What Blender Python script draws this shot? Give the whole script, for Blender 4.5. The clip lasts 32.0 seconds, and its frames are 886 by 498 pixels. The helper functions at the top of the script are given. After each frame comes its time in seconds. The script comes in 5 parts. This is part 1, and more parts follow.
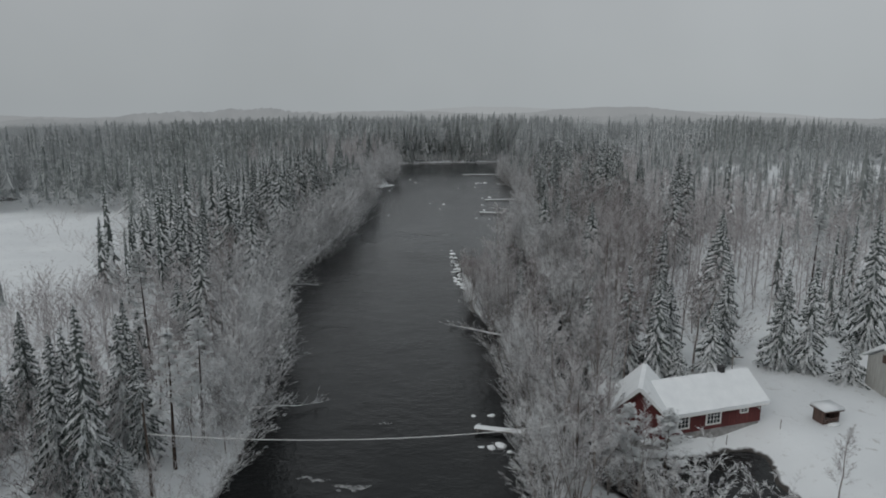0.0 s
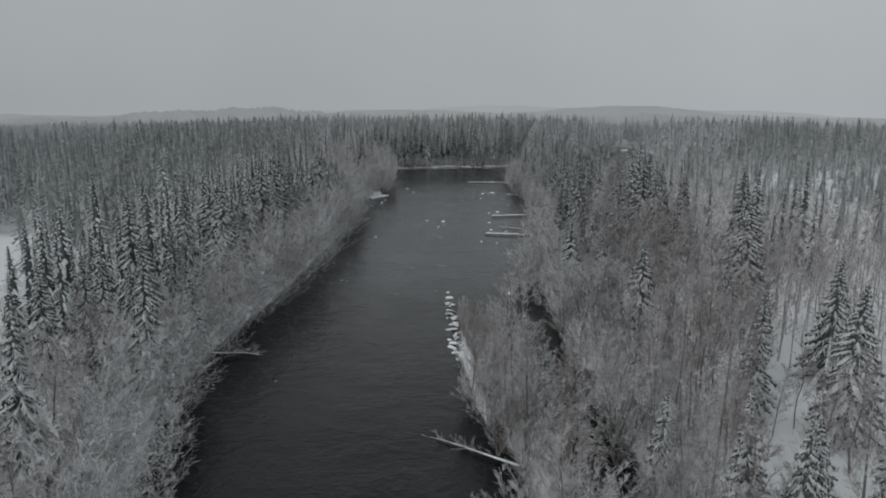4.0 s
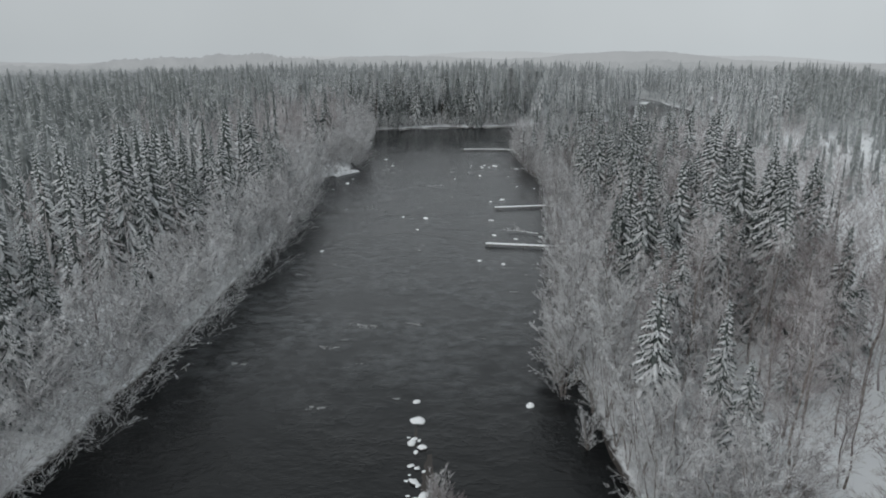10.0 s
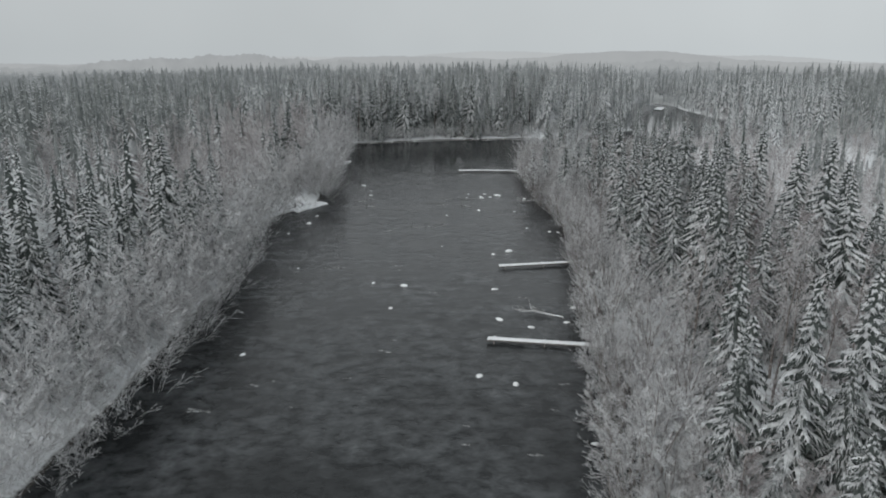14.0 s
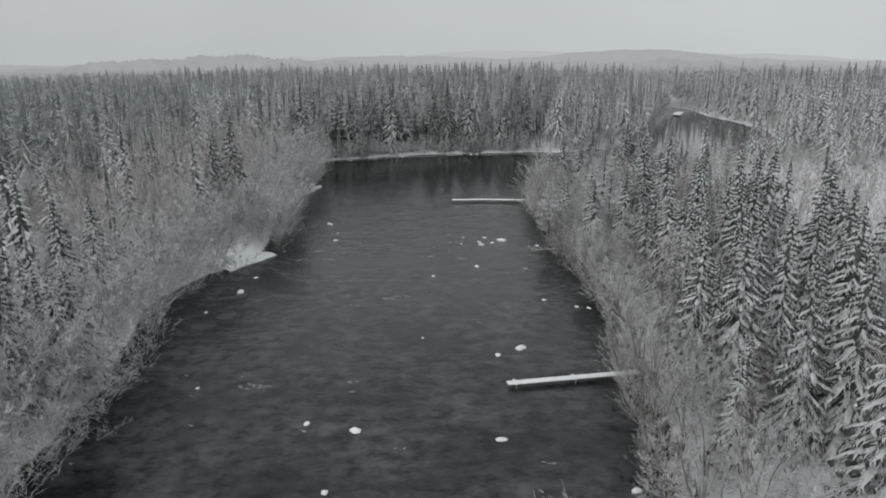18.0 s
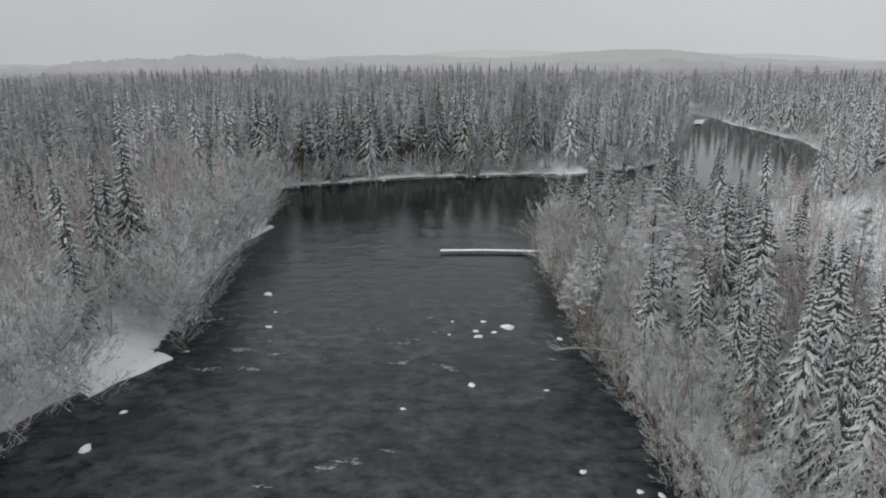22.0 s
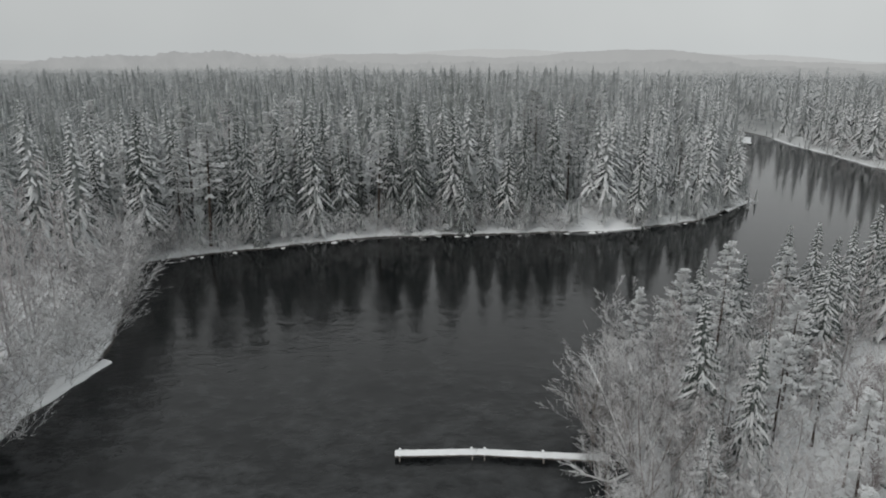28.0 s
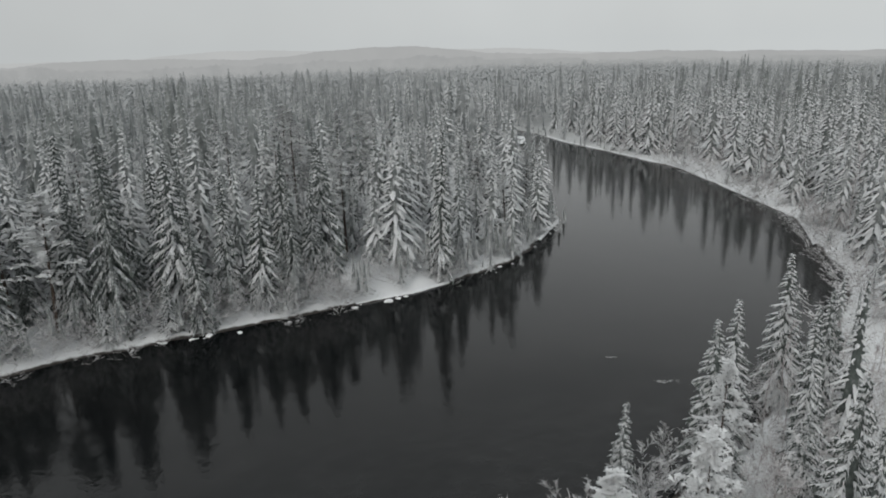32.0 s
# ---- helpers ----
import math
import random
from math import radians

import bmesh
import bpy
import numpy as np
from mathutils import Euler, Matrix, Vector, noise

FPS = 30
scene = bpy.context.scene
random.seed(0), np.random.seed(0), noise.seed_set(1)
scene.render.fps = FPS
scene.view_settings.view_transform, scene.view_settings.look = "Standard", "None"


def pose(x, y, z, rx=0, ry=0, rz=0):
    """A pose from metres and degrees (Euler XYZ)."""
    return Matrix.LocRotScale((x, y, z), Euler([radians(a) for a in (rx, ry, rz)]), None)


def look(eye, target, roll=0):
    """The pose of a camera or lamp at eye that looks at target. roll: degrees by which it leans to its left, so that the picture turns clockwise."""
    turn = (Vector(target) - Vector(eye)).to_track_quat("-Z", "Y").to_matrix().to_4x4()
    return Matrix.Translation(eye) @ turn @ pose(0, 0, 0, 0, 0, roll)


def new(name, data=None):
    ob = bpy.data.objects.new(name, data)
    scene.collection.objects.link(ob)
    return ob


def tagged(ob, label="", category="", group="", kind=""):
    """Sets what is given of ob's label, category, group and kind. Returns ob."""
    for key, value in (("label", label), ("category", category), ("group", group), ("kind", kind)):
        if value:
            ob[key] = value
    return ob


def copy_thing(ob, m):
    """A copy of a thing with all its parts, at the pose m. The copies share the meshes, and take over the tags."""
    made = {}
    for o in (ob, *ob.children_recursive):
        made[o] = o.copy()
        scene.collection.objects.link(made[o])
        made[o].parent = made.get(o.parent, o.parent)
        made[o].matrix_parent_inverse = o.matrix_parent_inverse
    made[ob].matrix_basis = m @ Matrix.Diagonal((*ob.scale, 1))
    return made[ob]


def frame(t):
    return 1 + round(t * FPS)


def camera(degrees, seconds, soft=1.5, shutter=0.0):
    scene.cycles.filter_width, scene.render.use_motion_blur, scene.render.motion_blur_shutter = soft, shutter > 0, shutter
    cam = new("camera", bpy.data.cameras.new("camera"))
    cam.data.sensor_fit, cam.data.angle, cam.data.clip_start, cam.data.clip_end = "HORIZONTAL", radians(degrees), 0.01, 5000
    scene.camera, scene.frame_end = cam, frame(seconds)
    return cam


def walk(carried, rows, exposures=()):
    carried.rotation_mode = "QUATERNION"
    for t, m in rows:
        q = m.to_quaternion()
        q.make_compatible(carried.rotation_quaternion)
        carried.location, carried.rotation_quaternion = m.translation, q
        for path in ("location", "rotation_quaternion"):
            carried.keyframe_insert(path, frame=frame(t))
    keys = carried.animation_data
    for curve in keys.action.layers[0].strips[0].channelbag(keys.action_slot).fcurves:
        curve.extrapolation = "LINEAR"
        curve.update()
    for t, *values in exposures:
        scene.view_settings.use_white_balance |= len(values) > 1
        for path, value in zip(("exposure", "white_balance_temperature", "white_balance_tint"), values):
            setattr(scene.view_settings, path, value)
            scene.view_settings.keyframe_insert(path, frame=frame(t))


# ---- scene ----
# ---- the camera and its walk ----
cam = camera(65.4, 32.0, soft=1.8)
PATH = [
    (0, (1.60, -7.39, 30.95), (1.20, 41.53, 20.63), 0.12),
    (1, (2.12, 1.15, 31.06), (1.22, 50.06, 20.73), 0.10),
    (2, (2.55, 9.67, 31.06), (1.66, 58.58, 20.71), 0.09),
    (3, (2.98, 18.19, 30.97), (2.04, 67.09, 20.59), 0.11),
    (3.5, (3.22, 22.52, 30.92), (2.28, 71.41, 20.50), 0.14),
    (5.5, (4.04, 40.45, 30.74), (3.12, 89.37, 20.43), 0.32),
    (6, (4.24, 44.97, 30.66), (3.33, 93.88, 20.33), 0.33),
    (7, (4.63, 54.04, 30.49), (3.74, 102.94, 20.11), 0.29),
    (7.5, (4.82, 58.59, 30.44), (3.94, 107.32, 19.26), 0.25),
    (8, (5.01, 63.16, 30.42), (4.11, 111.64, 18.22), 0.20),
    (8.5, (5.19, 67.75, 30.43), (4.29, 115.98, 17.27), 0.16),
    (9, (5.36, 72.39, 30.47), (4.45, 120.38, 16.47), 0.11),
    (9.5, (5.49, 77.04, 30.53), (4.57, 125.03, 16.53), 0.07),
    (10, (5.61, 81.73, 30.61), (4.69, 129.72, 16.62), 0.04),
    (11, (5.83, 91.11, 30.75), (4.94, 139.10, 16.74), -0.02),
    (12, (6.05, 100.45, 30.82), (5.20, 148.44, 16.82), -0.06),
    (13, (6.38, 109.80, 30.82), (5.54, 157.78, 16.78), -0.07),
    (14, (6.75, 119.18, 30.79), (5.92, 167.18, 16.80), -0.05),
    (14.5, (6.94, 123.85, 30.77), (6.11, 171.85, 16.79), -0.05),
    (16.5, (7.72, 142.29, 30.74), (6.86, 190.28, 16.75), -0.23),
    (17, (7.92, 146.86, 30.74), (7.07, 194.85, 16.75), -0.27),
    (18, (8.32, 156.02, 30.74), (7.45, 204.00, 16.72), -0.31),
    (19, (8.76, 165.18, 30.75), (7.91, 213.17, 16.73), -0.29),
    (20, (9.16, 174.38, 30.80), (8.29, 222.36, 16.77), -0.22),
    (21, (9.49, 183.46, 30.88), (8.72, 231.45, 16.84), -0.22),
    (22, (9.69, 192.68, 30.99), (8.99, 240.65, 16.92), -0.22),
    (23, (9.97, 202.16, 31.08), (9.30, 250.14, 17.01), -0.13),
    (24, (10.26, 211.67, 31.17), (9.66, 259.63, 17.05), 0.02),
    (25, (10.54, 221.03, 31.29), (10.01, 268.98, 17.15), 0.18),
    (25.5, (10.70, 225.61, 31.30), (10.18, 273.55, 17.12), 0.24),
    (27.5, (11.69, 244.03, 31.19), (11.20, 291.98, 17.02), 0.29),
    (28, (11.96, 248.58, 31.18), (11.46, 296.53, 17.02), 0.24),
    (28.5, (12.27, 253.08, 31.17), (11.76, 301.03, 17.00), 0.15),
    (29, (12.69, 257.57, 31.18), (12.12, 305.51, 16.99), 0.02),
    (29.5, (13.25, 262.07, 31.19), (13.98, 310.00, 16.98), -0.16),
    (30, (13.92, 266.61, 31.21), (17.00, 314.45, 17.01), -0.39),
    (30.5, (14.65, 271.20, 31.23), (19.96, 318.84, 17.00), -0.65),
    (31, (15.42, 275.80, 31.24), (23.78, 322.99, 16.99), -0.92),
    (31.5, (16.20, 280.37, 31.24), (28.11, 326.77, 16.92), -1.21),
    (32, (16.99, 284.91, 31.23), (32.41, 330.25, 16.86), -1.49),
]
walk(cam, [(t, look(eye, target, roll)) for t, eye, target, roll in PATH],
     exposures=[(0, 0.06, 6440, 10), (6, 0.16, 6420, 10), (7, 0.2, 6400, 10), (9.5, 0.52, 6430, 10), (13, 0.60, 6480, 10), (19, 0.60, 6650, 11),
                (28, 0.60, 6720, 11), (32, 0.60, 6700, 11)])

# ---- overcast sky and a soft sun behind cloud ----
SUN_UP, SUN_TURN = radians(34), radians(223)
world = bpy.data.worlds.new("overcast_sky")
scene.world = world
world.use_nodes = True
wt = world.node_tree
wt.nodes.clear()
w_out = wt.nodes.new("ShaderNodeOutputWorld")
w_bg = wt.nodes.new("ShaderNodeBackground")
w_sky = wt.nodes.new("ShaderNodeTexSky")
w_sky.sky_type = "NISHITA"
w_sky.sun_disc = False
w_sky.sun_elevation, w_sky.sun_rotation = SUN_UP, SUN_TURN
w_dim = wt.nodes.new("ShaderNodeMixRGB")
w_dim.blend_type = "MULTIPLY"
w_dim.inputs[0].default_value = 1.0
w_dim.inputs[2].default_value = (0.06, 0.06, 0.06, 1)
w_co = wt.nodes.new("ShaderNodeTexCoord")
w_sep = wt.nodes.new("ShaderNodeSeparateXYZ")
w_ramp = wt.nodes.new("ShaderNodeValToRGB")
w_ramp.color_ramp.elements[0].position = 0.0
w_ramp.color_ramp.elements[0].color = (0.348, 0.373, 0.385, 1)
w_ramp.color_ramp.elements[1].position = 1.0
w_ramp.color_ramp.elements[1].color = (0.520, 0.548, 0.562, 1)
e = w_ramp.color_ramp.elements.new(0.12)
e.color = (0.378, 0.398, 0.407, 1)
e = w_ramp.color_ramp.elements.new(0.3)
e.color = (0.392, 0.414, 0.424, 1)
w_cloud = wt.nodes.new("ShaderNodeTexNoise")
w_cloud.inputs["Scale"].default_value = 2.2
w_cloud.inputs["Detail"].default_value = 4
w_cmap = wt.nodes.new("ShaderNodeMapRange")
w_cmap.inputs[1].default_value, w_cmap.inputs[2].default_value = 0.3, 0.7
w_cmap.inputs[3].default_value, w_cmap.inputs[4].default_value = 0.94, 1.06
w_mul = wt.nodes.new("ShaderNodeMixRGB")
w_mul.blend_type = "MULTIPLY"
w_mul.inputs[0].default_value = 1.0
w_mix = wt.nodes.new("ShaderNodeMixRGB")
w_mix.inputs[0].default_value = 0.975
w_side = wt.nodes.new("ShaderNodeMapRange")
w_side.inputs[1].default_value, w_side.inputs[2].default_value = -0.6, 0.6
w_side.inputs[3].default_value, w_side.inputs[4].default_value = 0.90, 1.06
w_both = wt.nodes.new("ShaderNodeMath")
w_both.operation = "MULTIPLY"
wl = wt.links.new
wl(w_sep.outputs["X"], w_side.inputs[0])
wl(w_side.outputs[0], w_both.inputs[0])
wl(w_cmap.outputs[0], w_both.inputs[1])
wl(w_co.outputs["Generated"], w_sep.inputs[0])
wl(w_sep.outputs["Z"], w_ramp.inputs[0])
wl(w_co.outputs["Generated"], w_cloud.inputs["Vector"])
wl(w_cloud.outputs["Fac"], w_cmap.inputs[0])
wl(w_ramp.outputs[0], w_mul.inputs[1])
wl(w_both.outputs[0], w_mul.inputs[2])
wl(w_sky.outputs[0], w_dim.inputs[1])
wl(w_dim.outputs[0], w_mix.inputs[1])
wl(w_mul.outputs[0], w_mix.inputs[2])
wl(w_mix.outputs[0], w_bg.inputs["Color"])
w_bg.inputs["Strength"].default_value = 1.0
wl(w_bg.outputs[0], w_out.inputs[0])

sun = new("sun", bpy.data.lights.new("sun", "SUN"))
sun.data.energy, sun.data.angle, sun.data.color = 0.7, radians(25), (1.0, 0.985, 0.965)
sun.matrix_world = look((-150, 40, 150), (0, 200, 0))


# ---- materials ----
def material(name):
    m = bpy.data.materials.new(name)
    m.use_nodes = True
    return m, m.node_tree, m.node_tree.nodes["Principled BSDF"]


def add(nt, kind, **values):
    n = nt.nodes.new(kind)
    for key, value in values.items():
        n.inputs[key.replace("_", " ")].default_value = value
    return n


def noise_node(nt, scale, detail=4.0, rough=0.55, coords="Object"):
    co = nt.nodes.new("ShaderNodeTexCoord")
    n = add(nt, "ShaderNodeTexNoise", Scale=scale, Detail=detail, Roughness=rough)
    if coords == "World":
        geo = nt.nodes.new("ShaderNodeNewGeometry")
        nt.links.new(geo.outputs["Position"], n.inputs["Vector"])
    else:
        nt.links.new(co.outputs[coords], n.inputs["Vector"])
    return n


def ramp(nt, source, stops):
    r = nt.nodes.new("ShaderNodeValToRGB")
    els = r.color_ramp.elements
    els[0].position, els[0].color = stops[0][0], (*stops[0][1], 1)
    els[1].position, els[1].color = stops[-1][0], (*stops[-1][1], 1)
    for p, c in stops[1:-1]:
        els.new(p).color = (*c, 1)
    nt.links.new(source, r.inputs[0])
    return r


def math_node(nt, op, a, b=None):
    n = nt.nodes.new("ShaderNodeMath")
    n.operation = op
    for i, v in enumerate((a, b)):
        if v is None:
            continue
        if isinstance(v, (int, float)):
            n.inputs[i].default_value = v
        else:
            nt.links.new(v, n.inputs[i])
    return n.outputs[0]


def bump(nt, bsdf, height, strength, distance):
    b = add(nt, "ShaderNodeBump", Strength=strength, Distance=distance)
    nt.links.new(height, b.inputs["Height"])
    nt.links.new(b.outputs[0], bsdf.inputs["Normal"])


def two_tone(name, a, b, scale, rough=0.8, fine=None, bump_by=0.02, stretch=None, coords="Object"):
    """A surface between two colours at two scales of noise, with fine relief."""
    m, nt, bsdf = material(name)
    n1, n2 = noise_node(nt, scale, coords=coords), noise_node(nt, fine or scale * 9, coords=coords)
    if stretch:
        for n in (n1, n2):
            src = n.inputs["Vector"].links[0].from_socket
            mp = nt.nodes.new("ShaderNodeMapping")
            mp.inputs["Scale"].default_value = stretch
            nt.links.new(src, mp.inputs[0])
            nt.links.new(mp.outputs[0], n.inputs["Vector"])
    s = math_node(nt, "ADD", math_node(nt, "MULTIPLY", n1.outputs["Fac"], 0.6), math_node(nt, "MULTIPLY", n2.outputs["Fac"], 0.4))
    r = ramp(nt, s, [(0.36, a), (0.62, b)])
    nt.links.new(r.outputs[0], bsdf.inputs["Base Color"])
    bsdf.inputs["Roughness"].default_value = rough
    bump(nt, bsdf, s, 0.6, bump_by)
    return m


def snowed(name, under_a, under_b, snow, cover, noise_scale, rand, soft=0.16, lean=0.55, vary=0.24):
    """Needles, bark or stone with snow and rime lying on whatever faces up."""
    m, nt, bsdf = material(name)
    geo = nt.nodes.new("ShaderNodeNewGeometry")
    sep = nt.nodes.new("ShaderNodeSeparateXYZ")
    nt.links.new(geo.outputs["Normal"], sep.inputs[0])
    n1 = noise_node(nt, noise_scale, 3.0, coords="World")
    n2 = noise_node(nt, noise_scale * 0.16, 2.0, coords="World")
    if rand == "island":
        rnd = geo.outputs["Random Per Island"]
    else:
        rnd = nt.nodes.new("ShaderNodeObjectInfo").outputs["Random"]
    s = math_node(nt, "MULTIPLY", sep.outputs["Z"], lean)
    s = math_node(nt, "ADD", s, math_node(nt, "MULTIPLY", n1.outputs["Fac"], 0.9))
    s = math_node(nt, "ADD", s, math_node(nt, "MULTIPLY", n2.outputs["Fac"], 0.35))
    s = math_node(nt, "ADD", s, math_node(nt, "MULTIPLY", rnd, vary))
    f = nt.nodes.new("ShaderNodeMapRange")
    f.interpolation_type = "SMOOTHSTEP"
    nt.links.new(s, f.inputs[0])
    f.inputs[1].default_value, f.inputs[2].default_value = cover - soft, cover + soft
    tone = ramp(nt, n1.outputs["Fac"], [(0.35, under_a), (0.7, under_b)])
    white = ramp(nt, n2.outputs["Fac"], [(0.3, tuple(0.82 * c for c in snow)), (0.7, snow)])
    mix = nt.nodes.new("ShaderNodeMixRGB")
    nt.links.new(f.outputs[0], mix.inputs[0])
    nt.links.new(tone.outputs[0], mix.inputs[1])
    nt.links.new(white.outputs[0], mix.inputs[2])
    nt.links.new(mix.outputs[0], bsdf.inputs["Base Color"])
    bsdf.inputs["Roughness"].default_value = 0.85
    bsdf.inputs["Specular IOR Level"].default_value = 0.2
    return m


SNOW = (0.76, 0.78, 0.79)
M_NEEDLE = snowed("snowy_spruce_needles", (0.062, 0.075, 0.070), (0.135, 0.152, 0.145), (0.68, 0.70, 0.71), 1.25, 3.0, "object", 0.30, 1.0)
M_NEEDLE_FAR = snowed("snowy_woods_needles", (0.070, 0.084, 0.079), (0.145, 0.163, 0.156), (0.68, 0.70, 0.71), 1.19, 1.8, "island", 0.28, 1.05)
# Paler and flatter step by step: distance haze painted into the rimed needles' colour.
M_NEEDLE_WIDE = snowed("hazed_forest_needles", (0.14, 0.156, 0.152), (0.24, 0.257, 0.252), (0.66, 0.68, 0.69), 0.95, 1.2, "island", 0.34, 0.95)
M_NEEDLE_DEEP = snowed("hazed_deep_needles", (0.17, 0.187, 0.184), (0.255, 0.272, 0.268), (0.58, 0.598, 0.603), 1.06, 0.6, "island", 0.36, 0.95)
M_NEEDLE_DIM = snowed("more_hazed_needles", (0.215, 0.231, 0.232), (0.29, 0.306, 0.308), (0.53, 0.547, 0.553), 1.02, 0.5, "island", 0.4, 0.9)
M_NEEDLE_PALE = snowed("most_hazed_needles", (0.255, 0.270, 0.273), (0.31, 0.326, 0.330), (0.42, 0.437, 0.442), 1.0, 0.3, "island", 0.4)
M_PINE = snowed("snowy_pine_needles", (0.055, 0.066, 0.056), (0.115, 0.127, 0.112), (0.70, 0.72, 0.73), 1.14, 1.6, "object", 0.24, 0.8)
M_BARK = snowed("conifer_bark", (0.035, 0.028, 0.024), (0.10, 0.075, 0.06), (0.6, 0.62, 0.63), 1.25, 5.0, "object")
M_BIRCH_BARK = snowed("birch_bark", (0.13, 0.11, 0.10), (0.34, 0.31, 0.29), (0.6, 0.61, 0.62), 1.05, 4.0, "object")
M_TWIG = snowed("rimed_birch_twigs", (0.175, 0.148, 0.146), (0.305, 0.270, 0.267), (0.62, 0.615, 0.62), 0.81, 0.5, "object", 0.30, 0.14, 0.3)
M_TWIG_FAR = snowed("rimed_grove_twigs", (0.225, 0.193, 0.19), (0.37, 0.333, 0.33), (0.64, 0.635, 0.64), 0.67, 0.45, "island", 0.32, 0.14, 0.05)
M_RIME = snowed("frosted_alder_twigs", (0.19, 0.176, 0.175), (0.36, 0.350, 0.350), (0.68, 0.69, 0.697), 0.75, 0.7, "object", 0.28, 0.16, 0.36)
M_RIME_FAR = snowed("frosted_shrub_twigs", (0.20, 0.188, 0.188), (0.37, 0.361, 0.361), (0.67, 0.68, 0.687), 0.62, 0.5, "island", 0.28, 0.16, 0.05)
M_ROCK = snowed("snow_capped_stone", (0.05, 0.048, 0.045), (0.16, 0.15, 0.14), (0.82, 0.84, 0.85), 0.83, 1.8, "object", 0.06)
M_SNOW = two_tone("lying_snow", (0.68, 0.70, 0.715), SNOW, 0.9, 0.7, 14.0, 0.05)
M_BOARD_GREY = two_tone("weathered_grey_board", (0.10, 0.09, 0.08), (0.24, 0.22, 0.20), 1.2, 0.85, 12, 0.004, (1, 8, 8))
M_RED = two_tone("falu_red_board", (0.075, 0.018, 0.018), (0.14, 0.034, 0.031), 1.0, 0.85, 14, 0.004, (6, 6, 0.7))
M_BROWN = two_tone("dark_brown_board", (0.05, 0.032, 0.026), (0.13, 0.085, 0.07), 1.0, 0.85, 14, 0.004, (6, 6, 0.7))
M_PALE = two_tone("pale_grey_board", (0.28, 0.28, 0.26), (0.42, 0.42, 0.40), 1.0, 0.85, 12, 0.004, (6, 6, 0.7))
M_WHITE = two_tone("white_paint", (0.66, 0.66, 0.64), (0.80, 0.80, 0.78), 2.0, 0.6, 20, 0.002)
M_STONE = two_tone("plinth_stone", (0.16, 0.155, 0.15), (0.34, 0.33, 0.32), 2.0, 0.9, 18, 0.02)
M_SOOT = two_tone("black_sheet_metal", (0.012, 0.012, 0.013), (0.04, 0.04, 0.04), 3.0, 0.6, 25, 0.003)
M_ROPE = two_tone("rimed_rope", (0.42, 0.42, 0.42), (0.62, 0.62, 0.62), 2.0, 0.9, 20, 0.01)
M_WIRE = two_tone("steel_wire", (0.10, 0.10, 0.10), (0.2, 0.2, 0.2), 2.0, 0.5, 20, 0.002)
M_FOAM = two_tone("river_foam", (0.10, 0.105, 0.108), (0.42, 0.43, 0.43), 1.5, 0.6, 9, 0.03)
nt = M_FOAM.node_tree
lace = ramp(nt, noise_node(nt, 1.7, 5.0, coords="World").outputs["Fac"], [(0.34, (0.04, 0.04, 0.04)), (0.60, (0.85, 0.85, 0.85))])
nt.links.new(lace.outputs[0], nt.nodes["Principled BSDF"].inputs["Alpha"])

# ground: snow with blown grass, litter and twigs pushing through
M_GROUND, nt, bsdf = material("snowy_ground")
n1, n2, n3 = noise_node(nt, 0.06, coords="World"), noise_node(nt, 0.9, 5, coords="World"), noise_node(nt, 6.0, 4, coords="World")
base = ramp(nt, n1.outputs["Fac"], [(0.3, (0.64, 0.66, 0.675)), (0.7, (0.75, 0.77, 0.78))])
litter = ramp(nt, n3.outputs["Fac"], [(0.4, (0.17, 0.15, 0.13)), (0.7, (0.36, 0.34, 0.31))])
cover = math_node(nt, "ADD", math_node(nt, "MULTIPLY", n2.outputs["Fac"], 0.75), math_node(nt, "MULTIPLY", n3.outputs["Fac"], 0.4))
spots = ramp(nt, cover, [(0.66, (0, 0, 0)), (0.78, (0.6, 0.6, 0.6))])
mixn = nt.nodes.new("ShaderNodeMixRGB")
nt.links.new(spots.outputs[0], mixn.inputs[0])
nt.links.new(base.outputs[0], mixn.inputs[1])
nt.links.new(litter.outputs[0], mixn.inputs[2])
# Plain grey takes over from snow 210 to 330 m out, between far trees.
gpos = nt.nodes.new("ShaderNodeNewGeometry")
gfrom = nt.nodes.new("ShaderNodeVectorMath")
gfrom.operation = "DISTANCE"
gfrom.inputs[1].default_value = (15, 220, 0)
nt.links.new(gpos.outputs["Position"], gfrom.inputs[0])
far_mix = nt.nodes.new("ShaderNodeMapRange")
nt.links.new(gfrom.outputs["Value"], far_mix.inputs[0])
far_mix.inputs[1].default_value, far_mix.inputs[2].default_value = 210.0, 330.0
far_mix.inputs[3].default_value, far_mix.inputs[4].default_value = 0.0, 0.85
brush = ramp(nt, n2.outputs["Fac"], [(0.35, (0.20, 0.212, 0.208)), (0.7, (0.34, 0.352, 0.35))])
far_ground = nt.nodes.new("ShaderNodeMixRGB")
nt.links.new(far_mix.outputs[0], far_ground.inputs[0])
nt.links.new(mixn.outputs[0], far_ground.inputs[1])
nt.links.new(brush.outputs[0], far_ground.inputs[2])
gsep = nt.nodes.new("ShaderNodeSeparateXYZ")
nt.links.new(gpos.outputs["Position"], gsep.inputs[0])
# Thin dark brown band instead of snow where the ground meets the water.
at_water = nt.nodes.new("ShaderNodeMapRange")
nt.links.new(math_node(nt, "ADD", gsep.outputs["Z"], math_node(nt, "MULTIPLY", n2.outputs["Fac"], -0.35)), at_water.inputs[0])
at_water.inputs[1].default_value, at_water.inputs[2].default_value = -0.08, 0.02
at_water.inputs[3].default_value, at_water.inputs[4].default_value = 1.0, 0.0
